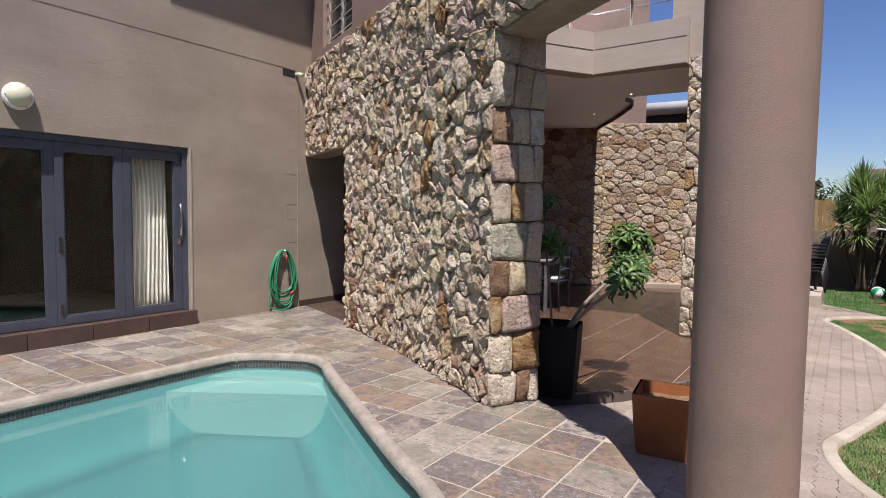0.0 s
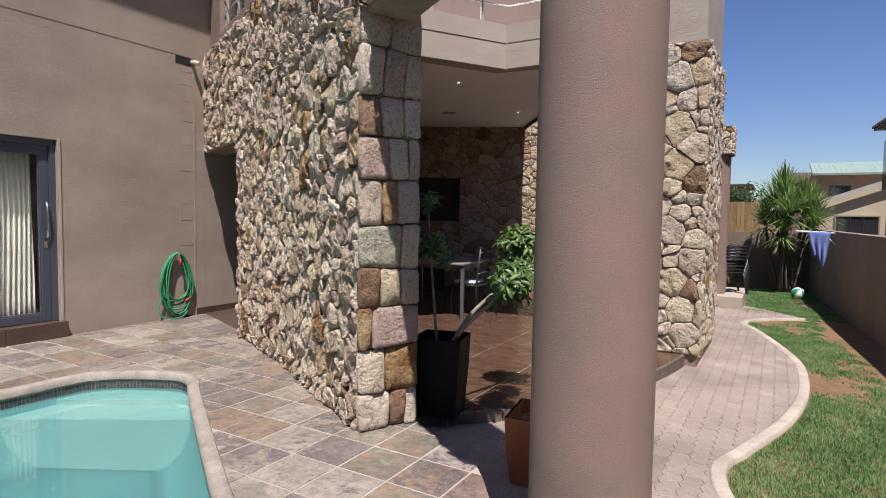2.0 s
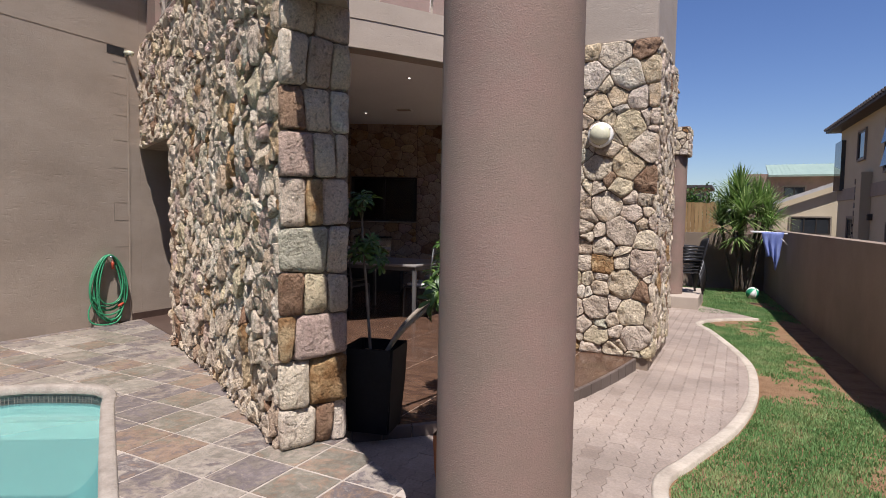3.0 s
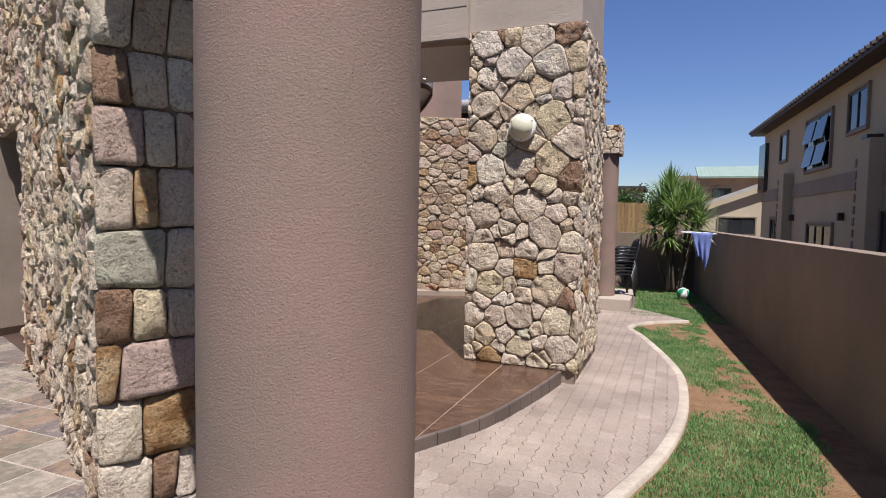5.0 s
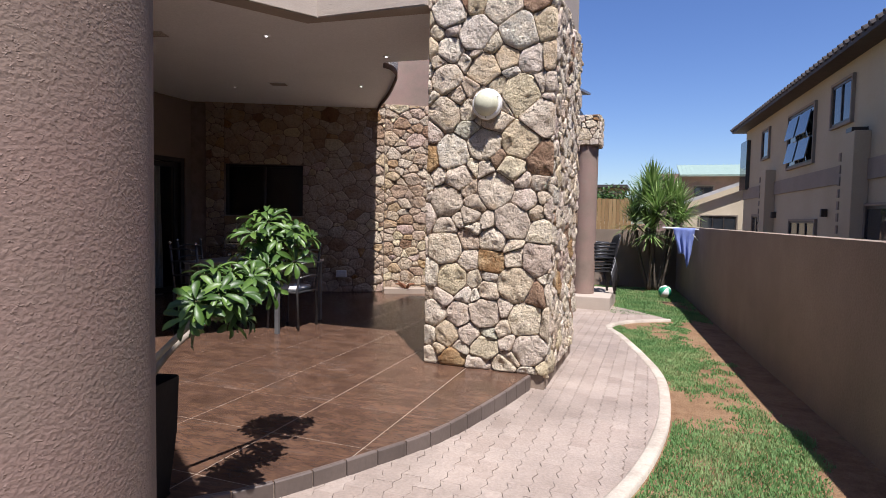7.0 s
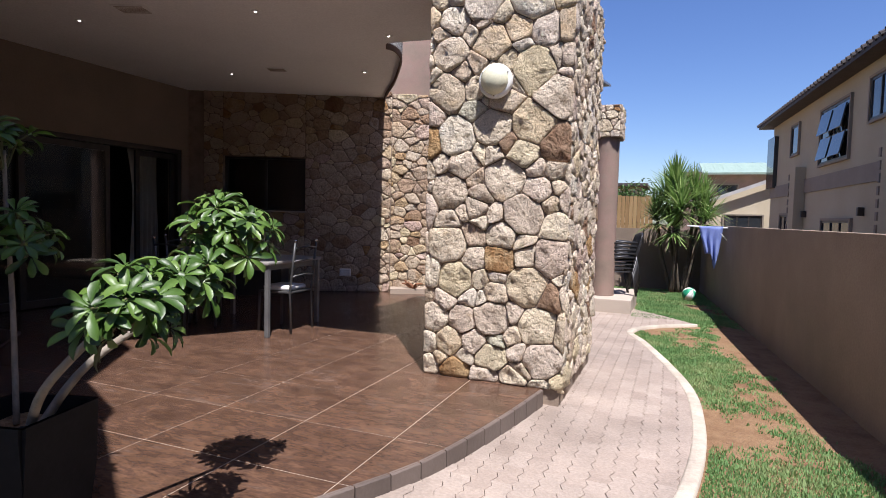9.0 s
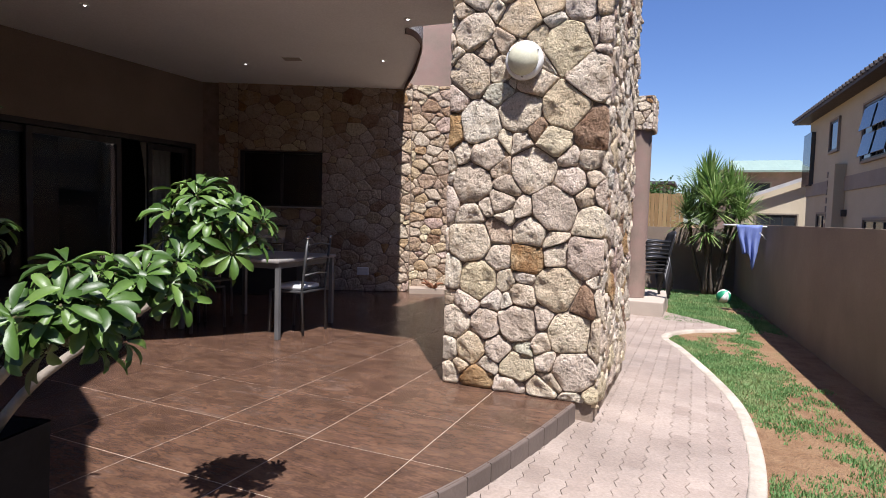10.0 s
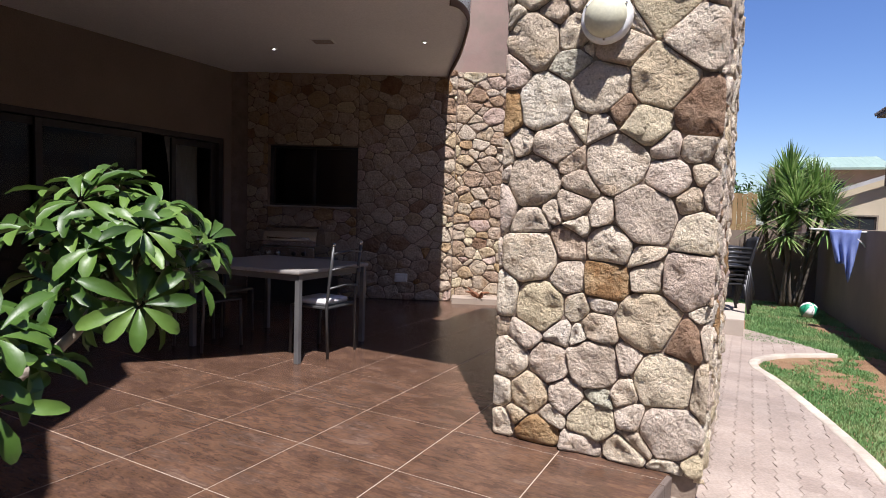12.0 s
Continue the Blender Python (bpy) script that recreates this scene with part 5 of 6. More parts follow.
for s, z, w, h, c, sash in ((6.3, 3.72, 2.3, 1.5, 2, True), (9.3, 4.1, 1.2, 0.95, 2, False), (2.4, 4.05, 0.9, 0.95, 1, False), (6.8, 0.95, 2.2, 0.9, 3, False), (1.6, 1.0, 1.3, 1.2, 2, False),
                            (11.6, 0.9, 1.3, 1.6, 1, False), (13.0, 3.9, 1.6, 1.3, 2, False), (16.5, 3.7, 2.0, 1.5, 2, False)):
    house_window(nh, pose(*nh_at(s, 0.02, z), 0, 0, ang_n), w, h, c, sash=sash)
for s, top in ((2.95, 3.05), (10.1, 3.25)):
    part("chimney_pier", box(-0.32, 0.32, -0.3, 0.0, -1, top, 0.02), HOUSE_WALL, nh).matrix_basis = pose(*nh_at(s + 0.5, 0, 0), 0, 0, ang_n)
    for k in range(9):
        part("quoin", box(-0.1, 0.0, -0.32, -0.02, 0.6 + k * 0.26, 0.78 + k * 0.26), HOUSE_BAND, nh).matrix_basis = pose(*nh_at(s + 0.18, 0, 0), 0, 0, ang_n)
part("pier_cap", box(-0.16, 0.16, -0.3, 0.0, 0, 0.09), FRAME_DARK, nh).matrix_basis = pose(*nh_at(10.6, 0, 3.25), 0, 0, ang_n)
for s in (4.0, 8.6):
    part("outdoor_lamp", box(-0.06, 0.06, -0.14, 0, 0, 0.2, 0.02), FRAME_DARK, nh).matrix_basis = pose(*nh_at(s, 0, 1.5), 0, 0, ang_n)


gh = tagged(empty("green_roof_house", pose(0, 34, -0.7)), "cream house with a faded green metal roof", "house")
part("wall", box(0.5, 4.9, 0, 6, 0, 4.5), PLASTER_MAUVE, gh)
bm = bmesh.new()
pts = [(1.75, -0.5, 4.42), (5.0, -0.5, 4.42), (5.0, 4, 5.3), (1.75, 4, 5.3)]
bm.faces.new([bm.verts.new(p) for p in pts])
r = part("roof", bm, ROOF_GREEN, gh)
mod = r.modifiers.new("thickness", 'SOLIDIFY')
mod.thickness = 0.1
for k in range(17):
    part("roof_rib", tube([(1.75 + k * 0.2, -0.5, 4.47), (1.75 + k * 0.2, 4, 5.35)], 0.006, 6), ROOF_GREEN, gh)
house_window(gh, pose(2.9, -0.02, 3.6), 0.9, 0.5, 2)
# lower cream gable wing with a sloping white verge
bm = bmesh.new()
f = [(1.9, -3, 0), (6.5, -3, 0), (6.5, -3, 4.6), (5.0, -3, 4.05), (1.9, -3, 2.85)]
v0 = [bm.verts.new(p) for p in f]
v1 = [bm.verts.new((p[0], p[1] + 3, p[2])) for p in f]
bm.faces.new(v0)
bm.faces.new(v1[::-1])
for k in range(5):
    bm.faces.new((v0[k], v0[(k + 1) % 5], v1[(k + 1) % 5], v1[k]))
bmesh.ops.recalc_face_normals(bm, faces=bm.faces)
part("gable_wall", bm, CREAM_WALL, gh)
part("verge", tube([(1.7, -3.25, 2.85), (5.0, -3.25, 4.12), (6.6, -3.25, 4.74)], 0.1, 4), GUTTER, gh)
house_window(gh, pose(3.35, -3.02, 1.95), 1.5, 0.75, 3)
# small house far to the left of the yucca
fh = tagged(empty("far_house", pose(-2.4, 40, -0.8)), "small brown house far behind the fence", "house")
part("wall", box(-3, 1.1, 0, 4, 0, 4.2), HOUSE_WALL, fh)
part("roof", box(-3.2, 1.4, -0.4, 4.3, 4.2, 4.4, 0.03), ROOF_DARK, fh)
house_window(fh, pose(0.2, -0.02, 3.2), 0.9, 0.9, 2)

# ---- grass ----
gr = np.random.RandomState(5)
# where the lawn is thick (+) or worn bare (-): y, share of the way to the wall, their reach, how much
BARE = [(9.0, 0.25, 1.3, 0.35, 0.8), (5.2, 0.25, 1.5, 0.33, 0.9), (6.4, 0.62, 0.6, 0.2, 0.55), (3.2, 0.4, 1.2, 0.5, 0.9), (5.6, 0.75, 0.5, 0.16, -0.4), (10.6, 0.6, 0.8, 0.5, -0.2), (7.1, 0.5, 0.9, 0.25, -0.3), (4.9, 0.8, 0.7, 0.15, -0.5), (8.8, 0.72, 1.2, 0.2, -0.35), (7.2, 0.04, 0.6, 0.16, -0.35)]


def lawn(name, count, x_lo, x_hi, y_lo, y_hi, h, seed_off, label):
    v, f = [], []
    kl = sorted((p[1], p[0]) for p in kerb_line)
    ky, kx = [p[0] for p in kl], [p[1] for p in kl]
    xs = gr.uniform(x_lo, x_hi, count)
    ys = y_lo + (y_hi - y_lo) * gr.uniform(0, 1, count) ** 1.25
    for x, y in zip(xs, ys):
        edge = np.interp(y, ky, kx) if y < 11.6 else (0.9 if y < 11.9 else (-0.1 if y < 14.4 else -4))
        wall = 1.47 - 0.062 * (y - 13)
        if x < edge + 0.02 or x > wall - 0.03:
            continue
        patch = noise.noise((x * 1.6 + seed_off, y * 0.9, 3.0)) + 0.5 * noise.noise((x * 5, y * 4, 9.0)) + 0.25 * noise.noise((x * 14, y * 14, 2.0))
        to_wall = (x - edge) / max(0.1, wall - edge)
        lim = -0.12 - 3.0 * max(0.0, to_wall - 0.60)
        for fy, fu, ry, ru, amount in BARE:
            lim += amount * math.exp(-((y - fy) / ry) ** 2 - ((to_wall - fu) / ru) ** 2)
        if y > 11.9:
            lim = 0.5 - 0.5 * max(0.0, x - 0.2)
        if patch > lim + gr.uniform(-0.28, 0.28):
            continue
        a, t = gr.uniform(0, 6.28), gr.uniform(-0.6, 0.6)
        hh = h * gr.uniform(0.5, 1.2)
        w = 0.0038 * gr.uniform(0.8, 1.5) * (1 + max(0, y - 4) * 0.10)
        z = ground_z(y) - 0.032
        n = len(v)
        c, s = math.cos(a), math.sin(a)
        v += [(x - c * w, y - s * w, z), (x + c * w, y + s * w, z), (x + s * t * hh, y - c * t * hh, z + hh)]
        f.append((n, n + 1, n + 2))
    me = bpy.data.meshes.new(name)
    me.from_pydata(v, [], f)
    me.materials.append(GRASS)
    return tagged(new(name, me), label, "grass", kind="stuff")


lawn("grass", 300000, 0.0, 2.3, 2.4, 13.0, 0.026, 0.0, "short patchy green lawn over red soil")
lawn("grass", 60000, -1.6, 1.4, 12.2, 17.6, 0.045, 4.0, "short green lawn in the garden corner")

# ---- small pieces of walls and floors ----
def area(poly):
    return 0.5 * sum(a[0] * b[1] - b[0] * a[1] for a, b in zip(poly, poly[1:] + poly[:1]))


def clip_cell(region, x0, x1, y0, y1):
    c = region
    for a, b in (((x0, y0), (x1, y0)), ((x1, y0), (x1, y1)), ((x1, y1), (x0, y1)), ((x0, y1), (x0, y0))):
        c = clip(c, a, b)
        if len(c) < 3:
            return []
    return c


def ccw(poly):
    return poly if area(poly) > 0 else poly[::-1]


def slab_mesh(poly, thick, chamfer):
    """Verts and faces of a thin slab with its top at 0 and a chamfered rim."""
    n = len(poly)
    cx, cy = sum(p[0] for p in poly) / n, sum(p[1] for p in poly) / n
    far = max(math.hypot(p[0] - cx, p[1] - cy) for p in poly)
    k = 1 - chamfer / max(far, 0.01)
    v = [(x, y, -thick) for x, y in poly] + [(x, y, -chamfer * 0.8) for x, y in poly] + [(cx + (x - cx) * k, cy + (y - cy) * k, 0) for x, y in poly]
    f = [tuple(range(2 * n, 3 * n))]
    for r in (0, n):
        f += [(r + i, r + (i + 1) % n, r + n + (i + 1) % n, r + n + i) for i in range(n)]
    return v, f


class Pieces:
    """Collects pieces of one surface: the first so many as objects of their own, the rest joined."""

    def __init__(self, name, parent, mat, limit=300, smooth=False):
        self.name, self.parent, self.mat, self.limit, self.smooth = name, parent, mat, limit, smooth
        self.count, self.v, self.f, self.shared = 0, [], [], {}

    def add(self, verts, faces, at=(0, 0, 0), key=None, mat=None):
        self.count += 1
        if self.count <= self.limit:
            me = self.shared.get(key)
            if me is None:
                me = bpy.data.meshes.new(self.name)
                me.from_pydata(verts, [], faces)
                me.materials.append(mat or self.mat)
                if self.smooth:
                    me.polygons.foreach_set("use_smooth", [True] * len(me.polygons))
                if key is not None:
                    self.shared[key] = me
            ob = new(self.name, me)
            ob.location = at
            ob.parent = self.parent
        else:
            k = len(self.v)
            self.v += [(x + at[0], y + at[1], z + at[2]) for x, y, z in verts]
            self.f += [tuple(i + k for i in f) for f in faces]

    def done(self):
        if self.f:
            me = bpy.data.meshes.new(self.name)
            me.from_pydata(self.v, [], self.f)
            me.materials.append(self.mat)
            if self.smooth:
                me.polygons.foreach_set("use_smooth", [True] * len(me.polygons))
            ob = new(self.name + "s_further", me)
            ob.parent = self.parent
            tagged(ob, kind="stuff")


def inset(poly, d):
    """A convex outline drawn in by d on every side."""
    c = poly
    n = len(poly)
    for i in range(n):
        a, b = poly[i], poly[(i + 1) % n]
        w = math.hypot(b[0] - a[0], b[1] - a[1])
        if w < 1e-5 or len(c) < 3:
            continue
        nx, ny = -(b[1] - a[1]) / w * d, (b[0] - a[0]) / w * d
        c = clip(c, (a[0] + nx, a[1] + ny), (b[0] + nx, b[1] + ny))
    return c


def stone_cells(w, h, size, seed, squash=1.0):
    """Stone outlines on a face of w by h metres: big stones first, smaller ones fitted between, sides shared out by size."""
    rnd = random.Random(seed)
    some = []
    pad = size * 0.6
    for r0, r1, tries in ((0.54, 0.66, 0.9), (0.42, 0.54, 3.0), (0.28, 0.42, 9.0), (0.15, 0.24, 4.0)):
        for _ in range(int(tries * (w + 2 * pad) * (h + 2 * pad) / (size * size))):
            r = rnd.uniform(r0, r1) * size
            x, y = rnd.uniform(-pad, w + pad), rnd.uniform(-pad, h + pad)
            if all((x - a) ** 2 + ((y - b) / squash) ** 2 > (0.86 * (r + q)) ** 2 for a, b, q in some):
                some.append((x, y, r))
    for x, y, r in some:
        c = [(x - size, y - size), (x + size, y - size), (x + size, y + size), (x - size, y + size)]
        for a, b, q in some:
            ex, ey = a - x, (b - y) / squash
            d2 = ex * ex + ey * ey
            if d2 < 1e-9 or d2 > (2.4 * size) ** 2:
                continue
            t = (d2 + r * r - q * q) / (2 * d2)
            px, py = x + ex * t, y + ey * t * squash
            gx, gy = ex, ey / squash
            c = clip(c, (px, py), (px - gy, py + gx))
            if len(c) < 3:
                break
        for a, b in (((0, 0), (w, 0)), ((w, 0), (w, h)), ((w, h), (0, h)), ((0, h), (0, 0))):
            c = clip(c, a, b) if len(c) > 2 else c
        if len(c) > 2 and abs(area(c)) > 0.0011:
            yield ccw(c), rnd


def stone_mesh(poly, rnd, depth, gap, rough, tilt=1.0, rim=0.66):
    """One split stone over its outline: a rim, a worn shoulder, a chiselled uneven face."""
    core = inset(poly, gap / 2)
    if len(core) < 3 or abs(area(core)) < 0.0005:
        return None
    size = math.sqrt(abs(area(core)))
    n0 = len(core)
    ring = []
    off = rnd.uniform(0, 90)
    for i, p in enumerate(core):
        for q, order in ((core[i - 1], 0), (core[(i + 1) % n0], 1)):
            d = math.hypot(q[0] - p[0], q[1] - p[1])
            k = min(0.32, rnd.uniform(0.008, 0.028) / max(d, 1e-4))
            ring.append((p[0] + (q[0] - p[0]) * k, p[1] + (q[1] - p[1]) * k))
            if order and d > 0.07:
                ring.append((p[0] + (q[0] - p[0]) * 0.5, p[1] + (q[1] - p[1]) * 0.5))
    cx, cy = sum(p[0] for p in ring) / len(ring), sum(p[1] for p in ring) / len(ring)
    slack = []
    for x, y in ring:
        k = 1 - min(0.09, 0.006 / size) * (0.35 + noise.noise((x * 25 + off, y * 25, off))) * 1.5
        slack.append((cx + (x - cx) * k, cy + (y - cy) * k))
    ring = slack
    n = len(ring)
    lean = tilt * rough / max(size, 0.08)
    tx, ty = rnd.uniform(-0.6, 0.6) * lean, rnd.uniform(-0.6, 0.6) * lean
    d0 = depth * rnd.uniform(0.8, 1.2)
    a = rnd.uniform(0, 3.14)
    rx, ry, ridge = math.cos(a), math.sin(a), rnd.uniform(0.1, 0.55) * lean

    def top(x, y, f):
        bump = noise.noise((x * 11 + off, y * 11, off)) * rough * 0.9 + noise.noise((x * 34, y * 34 + off, off)) * rough * 0.55
        fold = abs((x - cx) * rx + (y - cy) * ry + 0.12 * size)
        return max(0.006, d0 * f + (x - cx) * tx + (y - cy) * ty - fold * ridge + bump)

    v = [(x, y, -0.012) for x, y in ring]
    v += [(x, y, top(x, y, rim)) for x, y in ring]
    for s, f in ((0.94, min(0.97, 0.5 + rim / 1.6)), (0.74, 1.03), (0.42, 1.06)):
        v += [(cx + (x - cx) * s, cy + (y - cy) * s, top(cx + (x - cx) * s, cy + (y - cy) * s, f)) for x, y in ring]
    v.append((cx, cy, top(cx, cy, 1.1)))
    faces = []
    for r in (0, n, 2 * n, 3 * n):
        faces += [(r + i, r + (i + 1) % n, r + n + (i + 1) % n, r + n + i) for i in range(n)]
    faces += [(4 * n + i, 4 * n + (i + 1) % n, 5 * n) for i in range(n)]
    return v, faces


def inside(poly, x, y):
    return all((b[0] - a[0]) * (y - a[1]) - (b[1] - a[1]) * (x - a[0]) >= 0 for a, b in zip(poly, poly[1:] + poly[:1]))


def lay(pieces, cell, rnd, p, q, z0, depth, gap, rough, tilt, mat, rim=0.66):
    """One stone on the face whose foot runs from p to q in plan, facing to the right of that way."""
    p, q = Vector(p), Vector(q)
    d = (q - p).normalized()
    n = Vector((d.y, -d.x))
    made = stone_mesh(cell, rnd, depth, gap, rough, tilt, rim)
    if made:
        v, f = made
        cu, cv = cell[0]
        o = (p.x + d.x * cu, p.y + d.y * cu, z0 + cv)
        pieces.add([(d.x * (x - cu) + n.x * z, d.y * (x - cu) + n.y * z, y - cv) for x, y, z in v], f, o, mat=mat)


def clad(pieces, p, q, z0, z1, size, seed, depth=0.05, gap=0.012, rough=0.03, squash=0.85, tilt=1.0, odd=0.12, marked=(), rim=0.66):
    """Random rubble over a face; marked: (along, up, material) of stones that stand out."""
    for cell, rnd in stone_cells((Vector(q) - Vector(p)).length, z1 - z0, size, seed, squash):
        mat = None
        for u, v, m in marked:
            if inside(cell, u, v):
                mat = m
        if mat is None and rnd.random() < odd:
            mat = rnd.choice((STONE_OCHRE, STONE_BROWN, STONE_PINK, STONE_CREAM))
        lay(pieces, cell, rnd, p, q, z0, depth, gap, rough, tilt, mat, rim)


def courses(pieces, p, q, z0, rows, seed, depth, gap, rough):
    """Squared blocks in uneven courses; rows from the foot up: height and (share of the width, material)."""
    rnd = random.Random(seed)
    w = (Vector(q) - Vector(p)).length
    lo = [0.0, 0.0]
    for height, blocks in rows:
        base = max(lo) if rows[0][0] is height else sum(lo) / 2
        hi = [base + height + rnd.uniform(-0.022, 0.022), base + height + rnd.uniform(-0.022, 0.022)]
        at = lambda line, u: line[0] + (line[1] - line[0]) * u / w
        u0 = (0.0, 0.0)
        total = 0.0
        for k, (share, mat) in enumerate(blocks):
            total += share
            u1 = (w, w) if k == len(blocks) - 1 else (total * w + rnd.uniform(-0.018, 0.018), total * w + rnd.uniform(-0.018, 0.018))
            cell = ccw([(u0[0], at(lo, u0[0])), (u1[0], at(lo, u1[0])), (u1[1], at(hi, u1[1])), (u0[1], at(hi, u0[1]))])
            lay(pieces, cell, rnd, p, q, z0, depth, gap, rough, 1.0, mat)
            u0 = u1
        lo = hi


wa = Pieces("stone", wall_stone_a, STONE_WARM, limit=700)
END = [(0.235, ((0.5, STONE), (0.27, STONE_BROWN), (0.23, STONE))), (0.30, ((0.45, STONE), (0.55, STONE_OCHRE))),
       (0.25, ((0.22, STONE_OCHRE), (0.78, STONE_PINK))), (0.25, ((0.32, STONE_BROWN), (0.38, STONE_CREAM), (0.30, STONE))),
       (0.29, ((0.68, STONE_GREEN), (0.32, STONE))), (0.28, ((0.36, STONE), (0.28, STONE_OCHRE), (0.36, STONE))),
       (0.25, ((0.48, STONE_PINK), (0.28, None), (0.24, None))), (0.25, ((0.35, STONE_BROWN), (0.35, None), (0.30, None))),
       (0.30, ((0.38, None), (0.34, None), (0.28, None))), (0.235, ((0.5, None), (0.5, None)))]
we = Pieces("stone", wall_stone_a, STONE, limit=100, smooth=True)
courses(we, on_a(0.02, -0.155), on_a(0, A_T), 0.0, END, 5, 0.034, 0.006, 0.026)
we.done()
WALL_A = dict(depth=0.05, gap=0.005, rough=0.028, tilt=1.7, odd=0.16, rim=0.86)
clad(wa, on_a(1.9), on_a(0.02, -0.11), 0.0, 2.72, 0.19, 6, squash=1.05, **WALL_A)
clad(wa, on_a(OPEN_S), on_a(1.9), 0.0, 2.72, 0.19, 1, squash=1.05, **WALL_A)
clad(wa, on_a(0.02, -0.11), (-0.26, 2.24), 2.66, 3.5, 0.19, 4, squash=1.0, **WALL_A)
clad(wa, on_a(1.9), on_a(0.02, -0.11), 2.72, 3.5, 0.19, 7, squash=1.05, **WALL_A)
clad(wa, on_a(5.12), on_a(1.9), 2.72, 3.5, 0.19, 2, squash=1.0, **WALL_A)
clad(wa, on_a(5.12), on_a(OPEN_S), 2.2, 2.72, 0.19, 3, squash=0.9, **WALL_A)
wa.done()
pb = Pieces("stone", pier, STONE, limit=600, smooth=True)
x0, x1, y0, y1 = PIER_B
STANDOUT = [(0.37, 0.12, STONE_OCHRE), (0.68, 0.95, STONE_OCHRE), (0.60, 1.80, STONE_BROWN), (0.80, 2.26, STONE_CREAM),
            (0.88, 1.76, STONE_CREAM), (1.06, 1.94, STONE_BROWN), (1.0, 0.75, STONE_BROWN), (0.15, 0.78, STONE_CREAM), (0.38, 2.12, STONE_GREEN), (0.58, 0.35, STONE_GREEN)]
clad(pb, (x0, y0), (x1 + 0.03, y0), TERRACE_Z, 3.22, 0.228, 15, 0.029, 0.004, 0.027, squash=0.95, odd=0.03, rim=0.76, marked=STANDOUT)
clad(pb, (x1, y0 - 0.005), (x1, y1), -0.05, 3.22, 0.2, 12, 0.030, 0.005, 0.024, odd=0.1, rim=0.76)
pb.done()
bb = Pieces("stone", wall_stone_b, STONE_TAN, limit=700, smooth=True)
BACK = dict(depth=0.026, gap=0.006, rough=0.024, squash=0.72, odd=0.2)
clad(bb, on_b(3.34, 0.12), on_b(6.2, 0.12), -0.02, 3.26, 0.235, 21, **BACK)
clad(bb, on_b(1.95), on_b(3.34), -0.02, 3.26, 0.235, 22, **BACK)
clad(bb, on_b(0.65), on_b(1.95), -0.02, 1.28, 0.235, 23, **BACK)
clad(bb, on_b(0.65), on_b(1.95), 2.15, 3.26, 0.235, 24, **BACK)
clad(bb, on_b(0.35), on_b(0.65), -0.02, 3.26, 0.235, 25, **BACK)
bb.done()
cp = Pieces("stone", capital, STONE)
clad(cp, (-0.86, 12.78), (-0.40, 12.78), 2.66, 3.2, 0.2, 31, 0.03, 0.01, 0.015)
clad(cp, (-0.40, 12.78), (-0.40, 13.4), 2.66, 3.2, 0.2, 32, 0.03, 0.01, 0.015)
cp.done()


def paved(pieces, region, x0, y0, px, py, joint, thick, order, z=lambda x, y: 0.0, chamfer=0.004, uneven=0.0):
    """Rectangular slabs on a grid, cut to a region."""
    xs = [p[0] for p in region]
    ys = [p[1] for p in region]
    cells = [(i, j) for i in range(math.floor((min(xs) - x0) / px), math.ceil((max(xs) - x0) / px))
             for j in range(math.floor((min(ys) - y0) / py), math.ceil((max(ys) - y0) / py))]
    rnd = random.Random(7)
    for i, j in sorted(cells, key=lambda c: order(x0 + c[0] * px, y0 + c[1] * py)):
        a, b = x0 + i * px + joint / 2, y0 + j * py + joint / 2
        c = clip_cell(region, a, a + px - joint, b, b + py - joint)
        if len(c) < 3 or abs(area(c)) < 0.0015:
            continue
        full = abs(abs(area(c)) - (px - joint) * (py - joint)) < 1e-5
        if full:
            c = [(a, b), (a + px - joint, b), (a + px - joint, b + py - joint), (a, b + py - joint)]
        c = ccw(c)
        v, f = slab_mesh([(x - a, y - b) for x, y in c], thick, chamfer)
        pieces.add(v, f, (a, b, z(a, b) + rnd.uniform(-uneven, uneven)), "full" if full else None)


near = lambda px, py: (lambda x, y: math.hypot(x - px, y - py))
st = Pieces("slate_tile", patio, SLATE, limit=400)
paved(st, patio_region, -1.30, 2.88, 0.33, 0.338, 0.015, 0.02, near(-2.6, 3.2), chamfer=0.003, uneven=0.0015)
st.done()
tt = Pieces("floor_tile", terrace, TILE)
paved(tt, ccw(terrace_region), -2.19, 6.22, 0.622, 0.615, 0.007, 0.02, near(-1.5, 6), z=lambda x, y: TERRACE_Z, chamfer=0.0015)
tt.done()

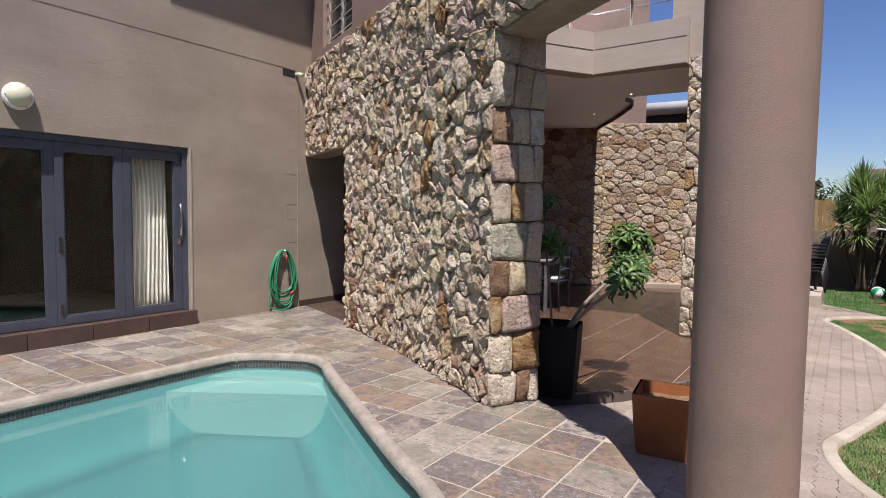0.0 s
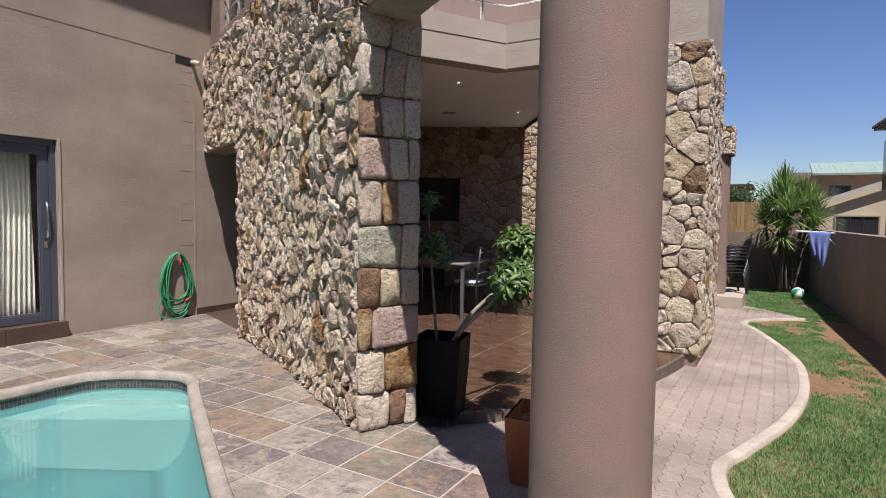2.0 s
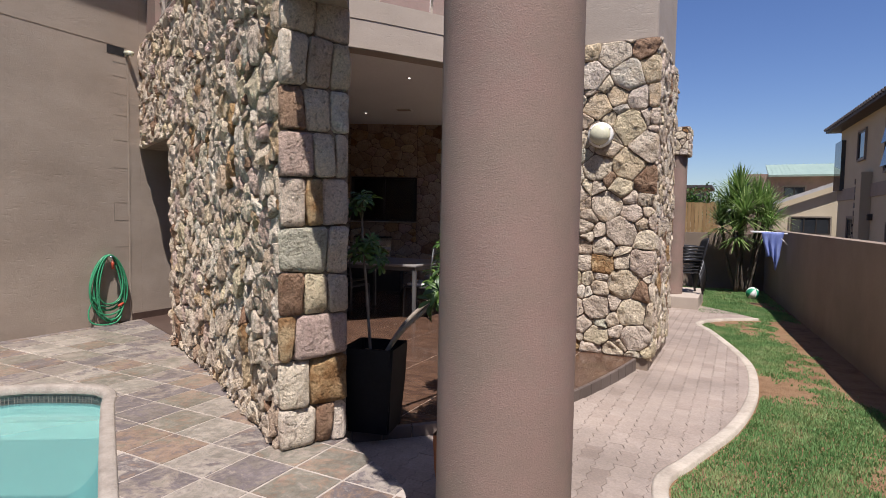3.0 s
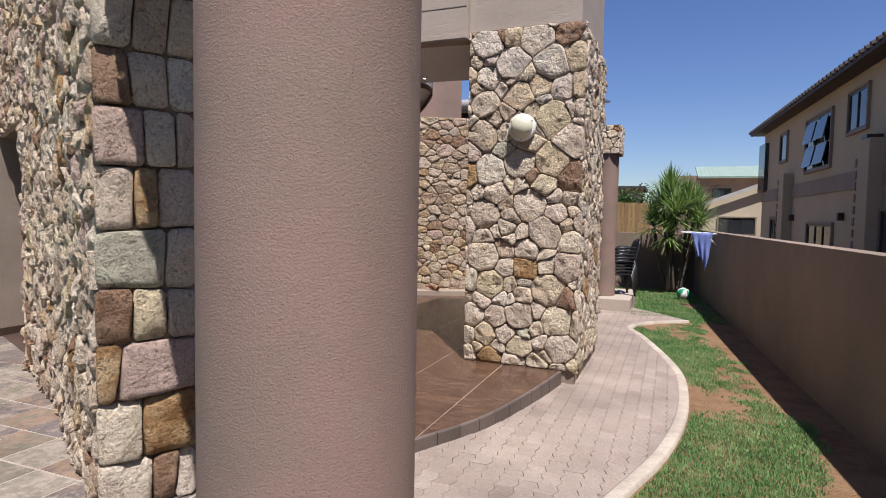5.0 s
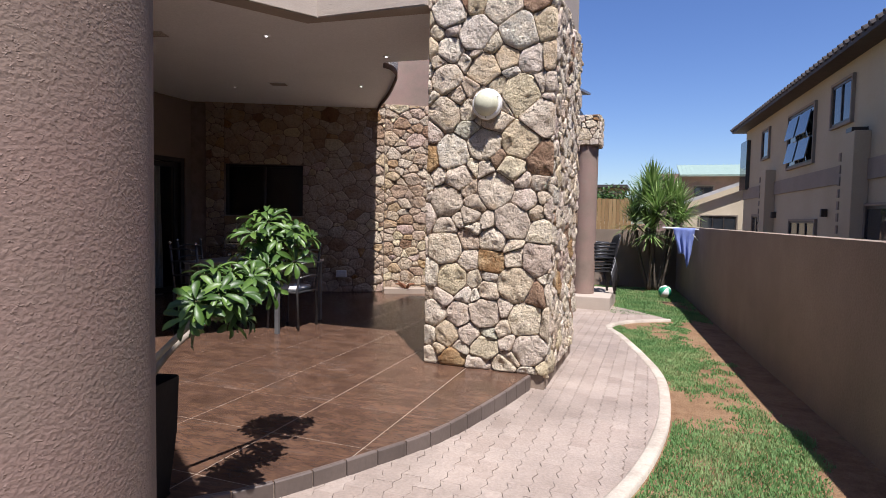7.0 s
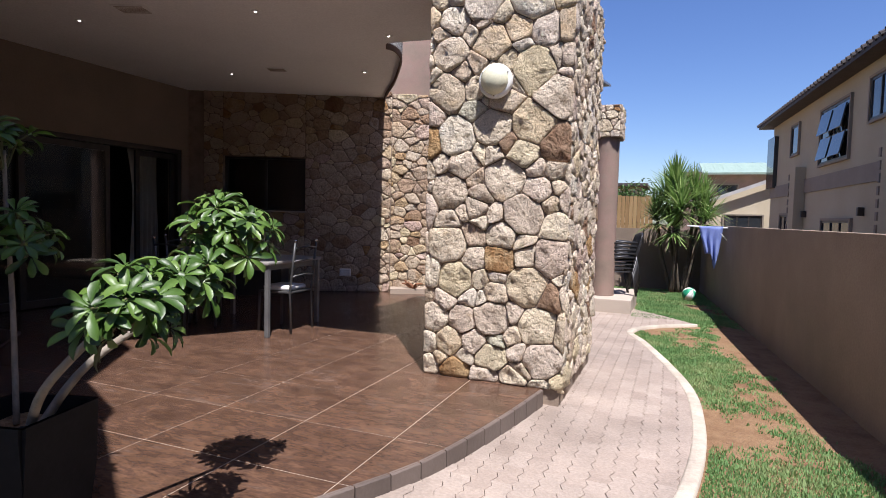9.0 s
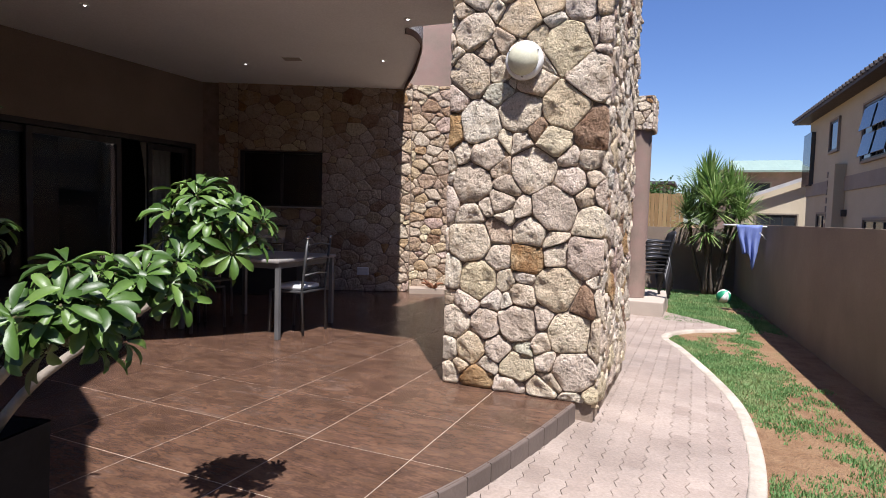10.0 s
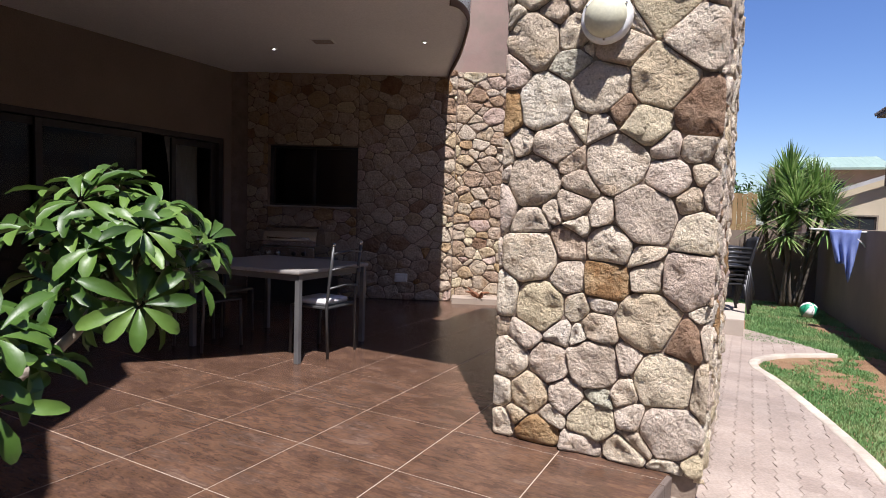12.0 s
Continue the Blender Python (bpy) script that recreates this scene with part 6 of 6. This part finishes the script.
# kerb tiles along the terrace's curved edge
kt = Pieces("kerb_tile", terrace, KERB_TILE)
line = [Vector(p) for p in terrace_edge]
knots, spare = [line[0]], 0.0
for a, b in zip(line, line[1:]):
    for k in range(10):
        p, q = a.lerp(b, k / 10), a.lerp(b, (k + 1) / 10)
        spare += (q - p).length
        if spare >= 0.2:
            knots.append(q)
            spare = 0.0
knots.append(line[-1])
for a, b in zip(knots, knots[1:]):
    d = (b - a).normalized()
    n = Vector((d.y, -d.x))
    s0, s1 = a + d * 0.004, b - d * 0.004
    prof = [(-0.012, TERRACE_Z + 0.001), (0.010, TERRACE_Z - 0.001), (0.014, TERRACE_Z - 0.006), (0.014, -0.22), (-0.012, -0.22)]
    v = [(p.x + n.x * u, p.y + n.y * u, z) for p in (s0, s1) for u, z in prof]
    kt.add(v, [(0, 1, 6, 5), (1, 2, 7, 6), (2, 3, 8, 7), (0, 4, 3, 2, 1), (5, 6, 7, 8, 9)])
kt.done()

# interlocking pavers, laid along the path
bp = Pieces("paver", path, BRICK, limit=500)
PW, PH, JO, ZIG = 0.225, 0.1125, 0.0024, 0.011


def zig(u):
    return ZIG * (1 - abs(((u * 4) % 2) - 1) * 2) if u not in (0, 1) else -ZIG


def paver(w, h):
    us = (0, 0.25, 0.5, 0.75, 1)
    lo = [(JO / 2 + zig(u), JO / 2 + u * (w - JO)) for u in us]
    hi = [(h - JO / 2 + zig(u), JO / 2 + u * (w - JO)) for u in us]
    return ccw(lo + hi[::-1])


shape = paver(PW, PH)
pv, pf = slab_mesh(shape, 0.03, 0.002)
rim = path_region
xs = [p[0] for p in rim]
ys = [p[1] for p in rim]
rnd = random.Random(3)
cells = []
for i in range(math.floor(min(xs) / PH), math.ceil(max(xs) / PH)):
    for j in range(math.floor(min(ys) / PW), math.ceil(max(ys) / PW)):
        cells.append((i * PH, (j + 0.5 * (i % 2)) * PW))
for a, b in sorted(cells, key=lambda c: math.hypot(c[0] - 0.1, (c[1] - 5.3))):
    c = clip_cell(rim, a, a + PH, b, b + PW)
    if len(c) < 3 or abs(area(c)) < 0.002:
        continue
    at = (a, b, ground_z(b) + rnd.uniform(-0.0015, 0.0015))
    if abs(area(c)) > PW * PH * 0.985:
        bp.add(pv, pf, at, "full")
    else:
        c = clip_cell(rim, a + JO / 2, a + PH - JO / 2, b + JO / 2, b + PW - JO / 2)
        if len(c) > 2 and abs(area(c)) > 0.001:
            v, f = slab_mesh([(x - a, y - b) for x, y in ccw(c)], 0.03, 0.003)
            bp.add(v, f, at)
bp.done()
